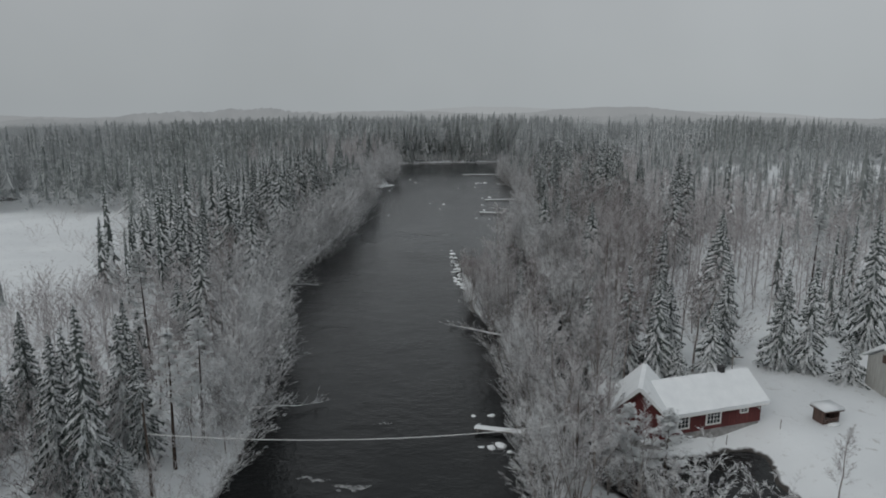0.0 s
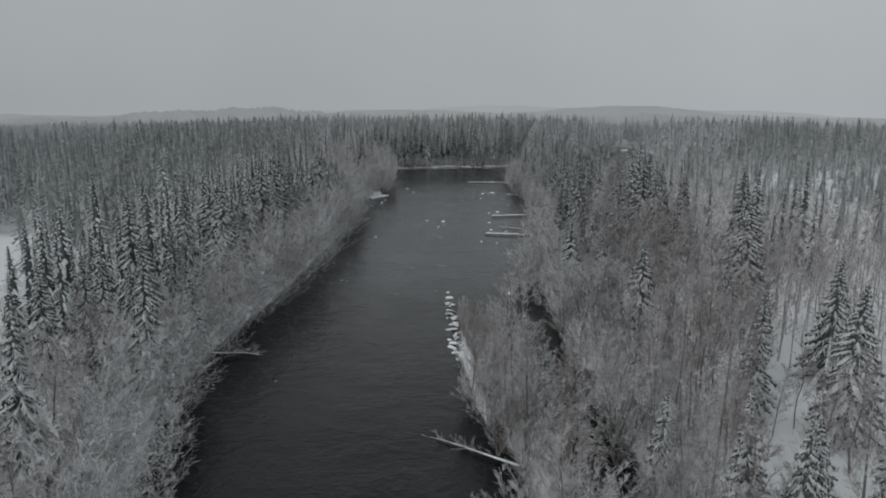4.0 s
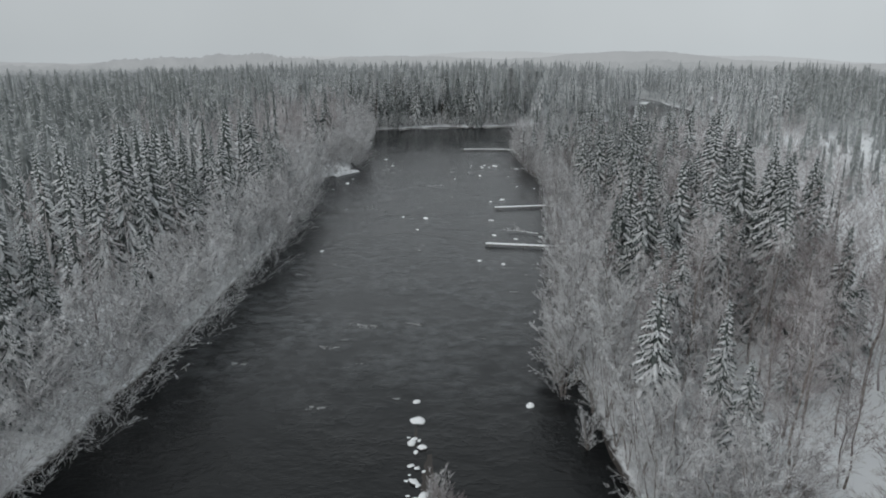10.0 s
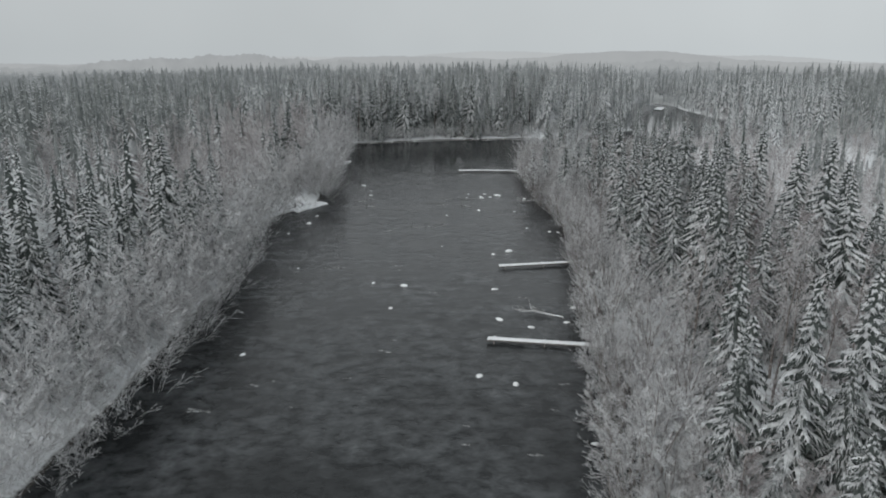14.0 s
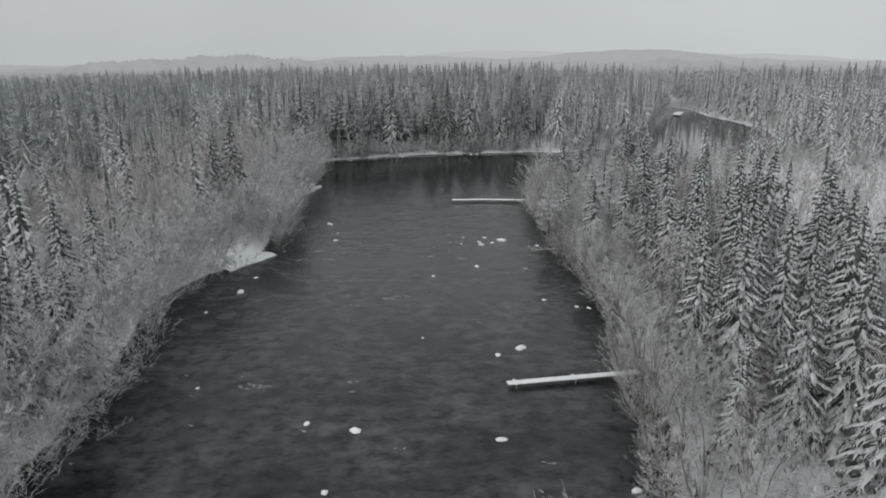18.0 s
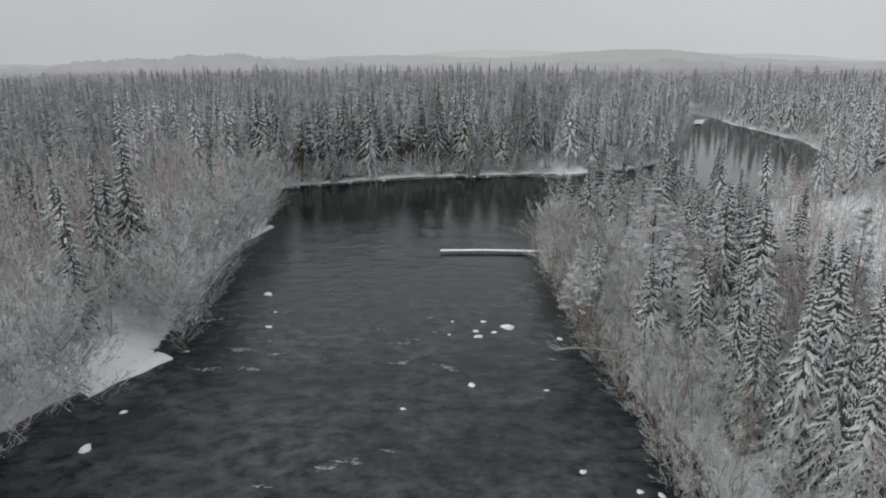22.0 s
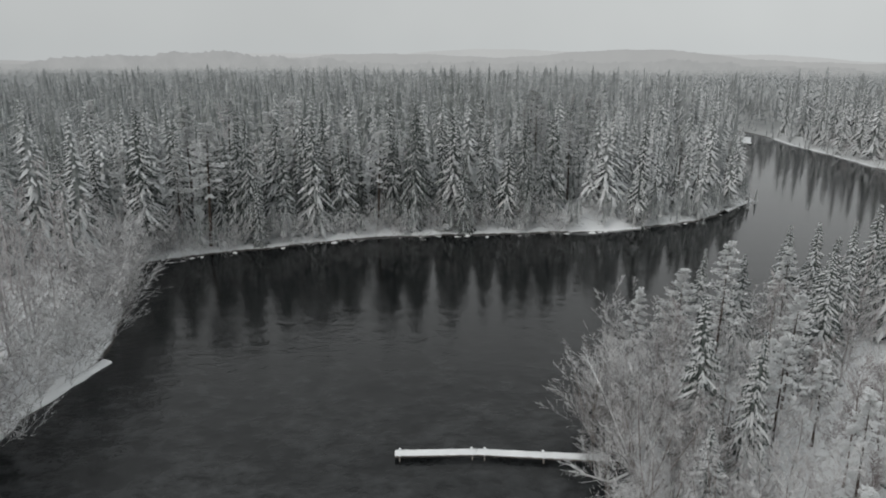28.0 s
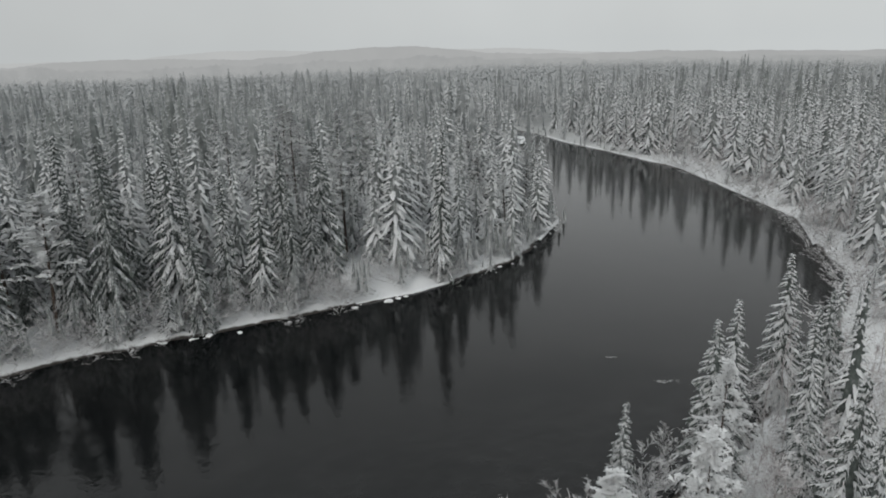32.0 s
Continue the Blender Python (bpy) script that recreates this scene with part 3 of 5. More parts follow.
def sliver(V, F, p, q, w, rng):
    """One twig: a thin tapering blade from p to q."""
    d = q - p
    s = d.cross(Vector((rng.random() - 0.5, rng.random() - 0.5, rng.random() - 0.5)))
    s = s.normalized() * w if s.length > 1e-6 else Vector((w, 0, 0))
    b = len(V)
    V += [tuple(p - s), tuple(p + s), tuple(q)]
    F.append((b, b + 1, b + 2))


def leafless(rng, tall, spread, stems, limbs, subs, twigs, wide, low=0.25, lean=0.15, sides=5, up=0.8, sag=0.0, stray=1.0):
    """Bare crown: limbs that sweep up and out, branches that follow them, and fine twigs that follow those. Gives stem and twig meshes."""
    TV, TF, V, F = [], [], [], []

    def rnd(k):
        return Vector((rng.random() - 0.5, rng.random() - 0.5, 0.7 * (rng.random() - 0.5))) * k

    for m in range(stems):
        a = 6.283 * (m + rng.random()) / stems
        out = Vector((math.cos(a), math.sin(a), 0))
        top = Vector((0, 0, tall * (0.7 + 0.3 * rng.random()))) + out * spread * (0.6 if stems > 1 else lean) * (0.5 + 0.7 * rng.random())
        pts = []
        for s in range(6):
            t = s / 5
            pts.append(Vector((top.x * t ** 1.3, top.y * t ** 1.3, top.z * t)) + (rnd(0.03 * tall) if 0 < s < 5 else Vector()))
        base = 0.0075 * tall + 0.01
        v, f = tube(pts, [base * (1 - 0.86 * s / 5) for s in range(6)], sides)
        TF += [tuple(i + len(TV) for i in g) for g in f]
        TV += v
        for l in range(limbs):
            t = min(low + (1 - low) * (l + rng.random()) / limbs, 0.99)
            k = min(4, int(t * 5))
            p = pts[k].lerp(pts[k + 1], t * 5 - k)
            b = a + (rng.random() - 0.5) * 3.6 if stems > 1 else rng.random() * 6.283
            size = spread * (1.1 - 0.75 * t) * (0.6 + 0.7 * rng.random())
            d = Vector((math.cos(b), math.sin(b), up * (0.6 + 0.8 * rng.random()) + 0.5 * t)).normalized()

            def at(u):
                return p + d * size * u - Vector((0, 0, sag * size * u * u))

            sliver(V, F, p, at(0.55), wide * 1.1, rng)
            sliver(V, F, at(0.45), at(0.9), wide, rng)
            for s in range(subs):
                u = 0.22 + 0.78 * (s + rng.random()) / subs
                e = at(u)
                d2 = (d - Vector((0, 0, 2 * sag * u)) + rnd(1.7 * stray)).normalized()
                g = e + d2 * size * (0.13 + 0.2 * rng.random()) * (1.15 - 0.5 * u)
                sliver(V, F, e, g, wide, rng)
                for w in range(twigs):
                    h = e.lerp(g, 0.15 + 0.85 * rng.random())
                    d3 = (d2 + rnd(1.5 * stray)).normalized()
                    sliver(V, F, h, h + d3 * (0.3 + 0.09 * spread * rng.random()), wide, rng)
    return np.array(TV), np.array(TF), np.array(V), np.array(F)


def pine_crown(rng, tall, reach):
    """Open crown of upswept limbs that carry pads of needles under snow."""
    V, F = [], []
    for i in range(38):
        u = i / 37
        z = tall * (0.42 + 0.56 * u)
        r = reach * (0.35 + 0.65 * math.sin(math.pi * min(1, 0.25 + 0.8 * u))) * (0.7 + 0.5 * rng.random()) * (1.15 - u * 0.75)
        a = i * 2.4 + rng.random()
        tip = Vector((math.cos(a) * r, math.sin(a) * r, z + 0.12 * r))
        sliver(V, F, Vector((0, 0, z)), tip, 0.05, rng)
        for k in range(22):
            # a tuft of needles under a lump of snow
            c = Vector((0, 0, z)).lerp(tip, 0.3 + 0.75 * rng.random())
            c += Vector(((rng.random() - 0.5), (rng.random() - 0.5), 0.5 * (rng.random() - 0.45))) * 0.9
            s = 0.13 + 0.2 * rng.random()
            for m in range(6):
                a2, lift = 6.283 * rng.random(), 0.9 * rng.random() - 0.5
                w = s * (0.8 + 0.9 * rng.random())
                b = len(V)
                cx0, sx0 = math.cos(a2), math.sin(a2)
                g = s * (0.25 + 0.3 * rng.random())
                V += [(c.x - sx0 * g, c.y + cx0 * g, c.z + s * 0.3), (c.x + sx0 * g, c.y - cx0 * g, c.z + s * 0.3), (c.x + cx0 * w, c.y + sx0 * w, c.z + lift * w)]
                F.append((b, b + 1, b + 2))
    return np.array(V), np.array(F)


def stem(tall, base, rng, tip=0.02):
    return tube([(0, 0, -0.3), (0.02, 0.01, tall * 0.3), (rng.random() * 0.1, 0.03, tall * 0.7), (0, 0, tall)], [base * 1.15, base * 0.8, base * 0.4, tip], 7)


R = np.random.default_rng(11)
UNIT = 20.0  # models are this tall unless said otherwise
SPRUCES, BIRCHES, ALDERS, PINES, SCRUBS = [], [], [], [], []
for k in range(6):
    v, f = spruce_crown(R, UNIT, 3.1 + 0.38 * k, 165, 3, 20)
    tv, tf = stem(UNIT * 0.97, 0.2, R)
    SPRUCES.append((mesh_from("spruce_trunk", tv, tf, [M_BARK], smooth=True), mesh_from("spruce_crown", v, f, [M_NEEDLE])))
for k in range(5):
    tv, tf, v, f = leafless(R, UNIT, 4.4 + 0.4 * k, 1, 36, 9, 8, 0.018, 0.2, up=1.2, stray=0.9)
    BIRCHES.append((mesh_from("birch_trunk", tv, tf, [M_BIRCH_BARK], smooth=True), mesh_from("birch_crown", v, f, [M_TWIG])))
for k in range(5):
    tv, tf, v, f = leafless(R, UNIT, 7.2 + 0.5 * k, 6, 9, 11, 8, 0.027, 0.05, up=1.35, sag=0.12, stray=0.85)
    ALDERS.append((mesh_from("alder_stems", tv, tf, [M_BIRCH_BARK], smooth=True), mesh_from("alder_crown", v, f, [M_RIME])))
for k in range(3):
    tv, tf, v, f = leafless(R, UNIT, 8.5 + 0.7 * k, 6, 8, 9, 6, 0.028, 0.04, up=1.5, stray=0.8)
    SCRUBS.append((mesh_from("scrub_stems", tv, tf, [M_BIRCH_BARK], smooth=True), mesh_from("scrub_crown", v, f, [M_TWIG])))
for k in range(3):
    v, f = pine_crown(R, UNIT, 3.6)
    tv, tf = stem(UNIT * 0.97, 0.22, R)
    PINES.append((mesh_from("pine_trunk", tv, tf, [M_BARK], smooth=True), mesh_from("pine_crown", v, f, [M_PINE])))
MID_SPRUCE = [spruce_crown(R, UNIT, 3.3 + 0.35 * k, 96, 2, 3, 0.24, broad=1.5) for k in range(5)]
BRUSH = []
for k in range(3):
    tv, tf, v, f = leafless(R, UNIT, 11.0, 6, 4, 4, 4, 0.14, 0.1, up=0.7, sag=0.15)
    BRUSH.append((v, f))
DEEP_SPRUCE = [spruce_crown(R, UNIT, 3.4 + 0.35 * k, 54, 1, 1, 0.34, 0.3, broad=2.0, ragged=0.4) for k in range(4)]
MID_BIRCH, MID_ALDER, MID_SCRUB = [], [], []
for k in range(4):
    tv, tf, v, f = leafless(R, UNIT, 4.6, 1, 18, 5, 4, 0.040, 0.2, sides=3, up=1.2, stray=0.9)
    MID_BIRCH.append((np.vstack([v, tv]), np.vstack([f, tf + len(v)])))
    tv, tf, v, f = leafless(R, UNIT, 8.0, 5, 7, 8, 7, 0.038, 0.05, up=1.35, sag=0.12, stray=0.85)
    MID_ALDER.append((v, f))
    tv, tf, v, f = leafless(R, UNIT, 9.5, 5, 4, 4, 4, 0.10, 0.04, up=1.3, stray=0.8)
    MID_SCRUB.append((v, f))
FAR_SPRUCE = [spruce_crown(R, UNIT, 5.2 + 0.4 * k, 14, 1, 0, 0, 0.25, broad=4.5, ragged=0.3) for k in range(5)]


# ---- trees: where they stand ----
def stand(x, y, d, lab, r, g):
    """Which tree grows at a place, and how tall; r: chance, g: slow noise from -1 to 1."""
    h = 0.6 + 0.62 * R.random()
    if lab == 3:
        if y < 47 and x > 12.5:
            return None
        if d < 0.5 or y > 122:
            return None
        if y > 100:
            return ("birch", 6 * h) if r < (0.6 if y < 117 else 0.25) else None
        tall = 13.5 if y < 64 else 15.0
        return ("alder", 6 * h) if r < 0.3 else ("birch", tall * h) if r < 0.9 else ("spruce", 0.85 * tall * h) if r < 0.95 else None
    if d < 0.9:
        return None
    if lab == 0:
        if x < -55 - 0.42 * max(0, y - 112) and 93 < y < 172:
            return None
        if 250.5 < y < 260 and d < 3.5:
            return None
        if y < 66:
            if d < 3.2 and r < 0.6:
                return ("alder", 6.5 * h)
            if y < 50:
                return ("spruce", (15 if x > -32 else 9) * h) if r < 0.5 else ("birch", (12 if x > -32 else 6) * h) if r < 0.88 else ("pine", 14 * h) if r < 0.93 else None
            return ("spruce", (12 if x > -32 else 7) * h) if r < 0.2 else ("pine", 12 * h) if r < 0.24 else ("birch", (10 if x > -32 else 6) * h) if r < 0.86 else None
        if y < 100:
            if d < 9:
                return ("alder", 7.5 * h) if r < 0.45 else ("spruce", 15 * h) if r < 0.62 else ("birch", 13 * h) if r < 0.85 else None
            if y > 88 - 0.5 * (x + 44) if x < -44 else y > 92:
                return ("spruce", 13 * h) if r < 0.5 else ("birch", 9 * h) if r < 0.85 else None
            return ("birch", (8 if x > -44 else 6) * h) if r < 0.75 else ("spruce", 8 * h) if r < 0.85 else None
        if y < 234:
            if d < 3.6:
                return ("alder", 9 * h) if r < 0.5 else ("birch", 11 * h) if r < 0.75 else ("spruce", 12 * h) if r < 0.85 else None
            if d < 8:
                return ("birch", 12 * h) if r < 0.3 else ("alder", 9 * h) if r < 0.42 else ("spruce", 14.5 * h) if r < 0.8 else ("pine", 13 * h) if r < 0.85 else None
            if noise.noise(Vector((x * 0.055, y * 0.055, 1.0))) > 0.22:
                return ("birch", 13 * h) if r < 0.6 else ("spruce", 15 * h) if r < 0.9 else None
            return ("spruce", (16.0 + 2.5 * g) * h) if r < 0.84 else ("birch", 13.5 * h) if r < 0.93 else None
        if d < 5:
            return ("alder", 8 * h) if r < 0.8 else None
        if x > -66 - 20 * g:
            return ("birch", (14.5 + 1.5 * g) * h) if r < 0.80 else ("spruce", 17 * h) if r < 0.87 else ("alder", 9 * h)
        return ("spruce", 19.5 * h) if r < 0.88 else None
    if lab == 1:
        if 33 < x < 45 and d < 6.5:
            return ("spruce", 5 * h) if r < 0.12 else None
        if d < 3.4:
            return ("alder", 4.5 * h) if r < 0.45 else ("spruce", 6 * h) if r < 0.72 else ("spruce", 17 * h)
        return ("spruce", (18 + 2 * g) * h) if r < 0.74 else ("pine", 17 * h) if r < 0.90 else ("birch", 17 * h) if r < 0.96 else None
    # east shore
    if y < 64:
        if x < 52:
            return None
        return ("spruce", 15 * h) if r < 0.25 else ("birch", 10 * h) if r < 0.35 else None
    if y < 100:
        if x < 31:
            return ("birch", 14 * h) if r < 0.7 else ("alder", 6 * h) if r < 0.82 else ("spruce", 10 * h) if r < 0.87 else None
        if y < 72 and x < 62:
            return None
        return ("spruce", 14 * h) if r < 0.09 else ("pine", 16 * h) if r < 0.12 else ("birch", 13 * h) if r < 0.42 else None
    if x > 50 + 12 * g and 160 < y < 325:
        return ("birch", 8.5 * h) if r < 0.4 else ("alder", 6 * h) if r < 0.66 else ("spruce", 13.5 * h) if r < 0.78 else None
    if 149 < y < 200 and d > 5.2 - 2.5 * g:
        if noise.noise(Vector((x * 0.07, y * 0.07, 4.0))) > 0.04:
            return ("birch", 14 * h) if r < 0.75 else ("spruce", 17 * h) if r < 0.85 else None
        return ("spruce", (16 + 2 * g) * h) if r < 0.72 else ("birch", 13 * h) if r < 0.85 else None
    if y < 152:
        if d < 8:
            return ("alder", 9 * h) if r < (0.75 if d < 4 else 0.5) else ("birch", 12 * h) if r < 0.85 else ("spruce", 11 * h)
        if x > 27 and y < 134:
            return ("birch", 14 * h) if r < 0.5 else ("spruce", 14 * h) if r < 0.55 else ("alder", 6 * h) if r < 0.66 else None
        if x < 48:
            return ("birch", 14.5 * h) if r < 0.78 else ("spruce", 14 * h) if r < 0.86 else None
        return ("spruce", 17 * h) if r < 0.3 else ("birch", 13 * h) if r < 0.75 else None
    if y < 240:
        if y < 196:
            return ("alder", 8.5 * h) if r < 0.6 else ("birch", 12 * h) if r < 0.8 else None
        if d < 4.5:
            return ("alder", 8 * h) if r < 0.4 else ("birch", 12 * h) if r < 0.6 else ("spruce", 13 * h) if r < (0.7 if y < 195 else 0.95) else None
        return ("spruce", (14.5 + 2 * g) * h) if r < 0.62 else ("birch", 12.5 * h) if r < 0.82 else ("alder", 8 * h) if r < 0.9 else None
    if y < 335 and x < 130:
        if d < 3.5:
            return ("alder", 7 * h) if r < 0.62 else ("birch", 9 * h) if r < 0.75 else ("spruce", 9 * h) if r < 0.85 else None
        if y > 268 and x < 62 + 10 * g:
            return ("alder", 8 * h) if r < 0.45 else ("birch", 10 * h) if r < 0.6 else ("pine", 12.5 * h) if r < 0.74 else ("spruce", 12.5 * h) if r < 0.9 else None
        if x < 62 + 10 * g:
            return ("spruce", 15.2 * h) if r < 0.42 else ("birch", 11 * h) if r < 0.6 else ("alder", 8 * h) if r < 0.82 else ("pine", 13.5 * h) if r < 0.89 else None
        return ("birch", 9.5 * h) if r < 0.5 else ("alder", 6 * h) if r < 0.7 else ("spruce", 14 * h) if r < 0.86 else None
    if d < 4:
        return ("alder", 4.6 * h) if r < 0.75 else ("spruce", 8 * h)
    return ("spruce", (18 + 2 * g) * h) if r < 0.62 else ("birch", 13 * h) if r < 0.85 else ("alder", 8 * h) if r < 0.92 else None


STEP = 3.9
cx, cy = np.meshgrid(np.arange(-170, 232, STEP), np.arange(22, 548, STEP))
cx = (cx + (R.random(cx.shape) - 0.5) * STEP * 0.95).ravel()
cy = (cy + (R.random(cy.shape) - 0.5) * STEP * 0.95).ravel()
cd, cl = shore(cx, cy)
chance = R.random(len(cx))
plants = {"spruce": [], "birch": [], "alder": [], "pine": [], "scrub": []}
for x, y, d, lab, r in zip(cx, cy, cd, cl, chance):
    g = noise.noise(Vector((x * 0.03, y * 0.03, 7.0)))
    got = stand(x, y, d, lab, r, g)
    if got:
        plants[got[0]].append((x, y, got[1], d))
# birch groves and scrub stand closer than the conifers
bx, by = np.meshgrid(np.arange(-75, 120, 3.6), np.arange(40, 345, 3.6))
bx = (bx + (R.random(bx.shape) - 0.5) * 3.4).ravel()
by = (by + (R.random(by.shape) - 0.5) * 3.4).ravel()
bd, bl = shore(bx, by)
for x, y, d, lab, r in zip(bx, by, bd, bl, R.random(len(bx))):
    got = stand(x, y, d, lab, r, noise.noise(Vector((x * 0.03, y * 0.03, 7.0))))
    if got and got[0] in ("birch", "alder") and not (lab == 2 and y < 80) and not (lab == 0 and 100 < y < 234) and not (lab == 2 and 149 < y < 205):
        plants[got[0]].append((x, y, got[1], d))
# scrub fills the ground between the trees
ux, uy = np.meshgrid(np.arange(-90, 100, 2.7), np.arange(34, 300, 2.7))
ux = (ux + (R.random(ux.shape) - 0.5) * 2.6).ravel()
uy = (uy + (R.random(uy.shape) - 0.5) * 2.6).ravel()
ud, ul = shore(ux, uy)
for x, y, d, lab, r in zip(ux, uy, ud, ul, R.random(len(ux))):
    if d < (0.8 if lab == 3 else 1.2) or lab == 1 or (lab == 3 and (y < 47 or y > 124)) or (lab == 0 and 249 < y < 261 and d < 5):
        continue
    thick = noise.noise(Vector((x * 0.09, y * 0.09, 12.0)))
    if lab == 0 and (y < 100 and x > -58 or y > 234 or d < 14) or lab == 3:
        share = 0.75 + 0.3 * thick + (0.3 if lab == 3 and y > 84 else 0.0)
    elif lab == 0:
        share = 0.12 + 0.5 * thick if not (x < -52 and y < 175) else 0.02
    elif y < 66 or (y < 74 and x > 24):
        share = 0.0
    else:
        share = (0.08 if x > 30 and y < 138 else 0.85 if d < 9 else 0.5) + 0.5 * thick
    if r < share:
        plants["scrub"].append((x, y, (3.2 + 3.0 * R.random()) * (1.25 if lab == 0 and y > 234 else 0.8 if lab == 3 and y > 98 else 1.0), d))
vx, vy = 50 + 110 * R.random(1500), 300 + 170 * R.random(1500)
vd, vl = shore(vx, vy)
for x, y, d, lab, r in zip(vx, vy, vd, vl, R.random(1500)):
    if lab == 2 and 0.8 < d < 45 and r < (0.9 if d < 14 else 0.5):
        plants["scrub"].append((x, y, 2.6 + 3.2 * R.random(), d))
# low bushes cover the narrow end of the island
for k in range(110):
    y = 82 + 40 * R.random()
    x = float(np.interp(y, [82, 95, 103, 109, 116, 122], [8.8, 7.0, 6.2, 5.2, 4.4, 3.9])) + R.random() ** 1.2 * float(np.interp(y, [82, 101, 118, 124], [4.5, 5.0, 2.2, 0.8]))
    plants["scrub"].append((x, y, (2.0 + 2.6 * R.random()) * (1.0 if y < 112 else 0.7), 1.0))
# frosted alders crowd the water's edge
for lab, line_pts, gap in ((0, SHORES[0], 1.9), (1, SHORES[1], 2.3), (2, SHORES[2], 2.2), (3, ISLE, 2.0)):
    run = 0.0
    for (ax, ay), (bx_, by_) in zip(line_pts[:-1], line_pts[1:]):
        n = math.hypot(bx_ - ax, by_ - ay)
        run += n
        if run < gap or ay < 34 or n < 1e-6:
            continue
        run = 0.0
        for side in (1,):
            for back in ((-2.9 + 1.4 * R.random(), -1.2 + 2.0 * R.random(), 1.2 + 3.0 * R.random()) if (lab == 2 and 66 < ay < 300) or (lab == 0 and 66 < ay < 300) else (0.9 * R.random() - (0.9 if lab == 0 else 2.0), 1.4 * R.random() - 0.3)):
                x, y = ax - side * (by_ - ay) / n * back, ay + side * (bx_ - ax) / n * back
                d, l2 = shore([x], [y])
                if d[0] < -2.9 or (lab == 0 and 250.5 < y < 259.5) or (lab == 1 and 33 < x < 45) or (lab == 2 and y < 62) or (lab == 3 and y > 98) or (lab == 2 and back < -1.9 and y < 136):
                    continue
                clump = 1.0 + 0.6 * noise.noise(Vector((x * 0.16, y * 0.16, 21.0)))
                tall = clump * (2.6 + 2.6 * R.random()) if lab == 1 or y > 345 else clump * ((6.4 if lab == 0 else 4.8) + 4.6 * R.random()) * (0.8 if lab == 3 else 0.95 if lab == 2 and y > 195 else 1.0) + (1.6 if back > -1.2 and lab == 0 else 0)
                if lab != 1 and x > 28 and 309 < y < 336:
                    tall = min(tall, 2.6 + 1.6 * R.random())
                plants["alder"].append((x, y, tall, d[0]))
# low brush on the far bank
for k in range(860):
    t = k / 859
    i = int(t * (len(SHORES[1]) - 2) * 0.62)
    (ax, ay), (bx_, by_) = SHORES[1][i], SHORES[1][i + 1]
    n = math.hypot(bx_ - ax, by_ - ay) + 1e-6
    back, u = 0.1 + 4.5 * R.random(), R.random()
    x, y = ax + (bx_ - ax) * u - (by_ - ay) / n * back, ay + (by_ - ay) * u + (bx_ - ax) / n * back
    if not 34 < x < 44 or R.random() < 0.4:
        plants["alder" if R.random() < 0.7 else "spruce"].append((x, y, 2.8 + 3.4 * R.random(), 99.0))
# single trees in the yard and on the shores
for x, y, h in ((39.5, 68, 12), (42.2, 67, 13.5), (31, 66, 9), (24.5, 65, 12), (27, 67.5, 11), (22, 66.5, 13), (33.5, 70, 12.5), (52, 72, 17), (58, 74, 19)):
    plants["spruce"].append((x, y, h, 9.0))
for x, y, h in ((22.6, 155.3, 15), (24.7, 157, 15), (26.2, 154.1, 15.5), (28.2, 152.5, 14.5), (26.6, 143.5, 13), (32, 149.6, 14.5), (40.3, 187, 16), (47.4, 184, 16), (33.9, 190.7, 16),
                (43.9, 120.7, 17), (45.5, 129, 15.5), (27.4, 101.7, 8), (23.6, 94.7, 7), (37.9, 111.8, 9), (30.5, 293.6, 14), (26.8, 270, 11), (49.6, 283, 10), (61.7, 326.6, 14), (28.9, 255, 12),
                (52.8, 315.6, 14), (-46.7, 292, 15), (-50.4, 286, 15), (41.8, 267, 14), (-33.9, 273.5, 17), (-36, 280, 16), (-57.9, 289, 14), (-50, 288.8, 14), (-53, 285.5, 13), (-26.9, 215, 12), (-28.8, 213.2, 12), (29.9, 213.5, 16), (38.9, 242, 16), (34, 236, 15),
                (37.9, 203, 16), (36.5, 313.5, 12), (53, 323, 13), (38.5, 308, 12), (44, 303.5, 13.5), (48, 319, 13), (59, 320, 13), (-27, 49, 12), (-30, 45, 12), (-38, 53, 11), (-23.5, 45.5, 12)):
    plants["spruce"].append((x, y, h, 9.0))
for x, y, h in ((-31, 64, 15), (-60.6, 286.5, 13), (23.3, 262, 12), (28.9, 308, 10.5), (33.5, 309.5, 11), (47, 317, 11), (31.9, 296.5, 8), (-20.5, 50, 12), (40, 301, 11)):
    plants["pine"].append((x, y, h, 9.0))
for x, y, h in ((23.9, 298.5, 6), (24.8, 302.5, 6), (25.5, 297, 7), (26.2, 306.5, 6.5), (28.5, 311.5, 6.5), (27, 300, 8), (30, 304, 8), (33, 301, 8), (35, 314.5, 7), (40.5, 316.5, 7), (36, 305, 8), (42, 311, 8), (29, 291, 8), (34, 292, 8)):
    plants["alder"].append((x, y, h, 2.0))
plants["pine"] += [(18.1, 41.0, 8.6, 9.0, 1.5), (15.8, 43.6, 8.0, 9.0, 1.3)]
plants["spruce"] += [(45, 63.5, 5.5, 9.0, 1.7), (26.5, 63.5, 5, 9.0, 1.6)]
for x, y, h in ((31.9, 41.2, 8.5), (12.6, 49.5, 13), (11.2, 46.5, 12), (13.2, 53, 12.5), (15.2, 44.5, 9), (18.0, 58.5, 13), (17.6, 62, 14)):
    plants["birch"].append((x, y, h, 9.0))

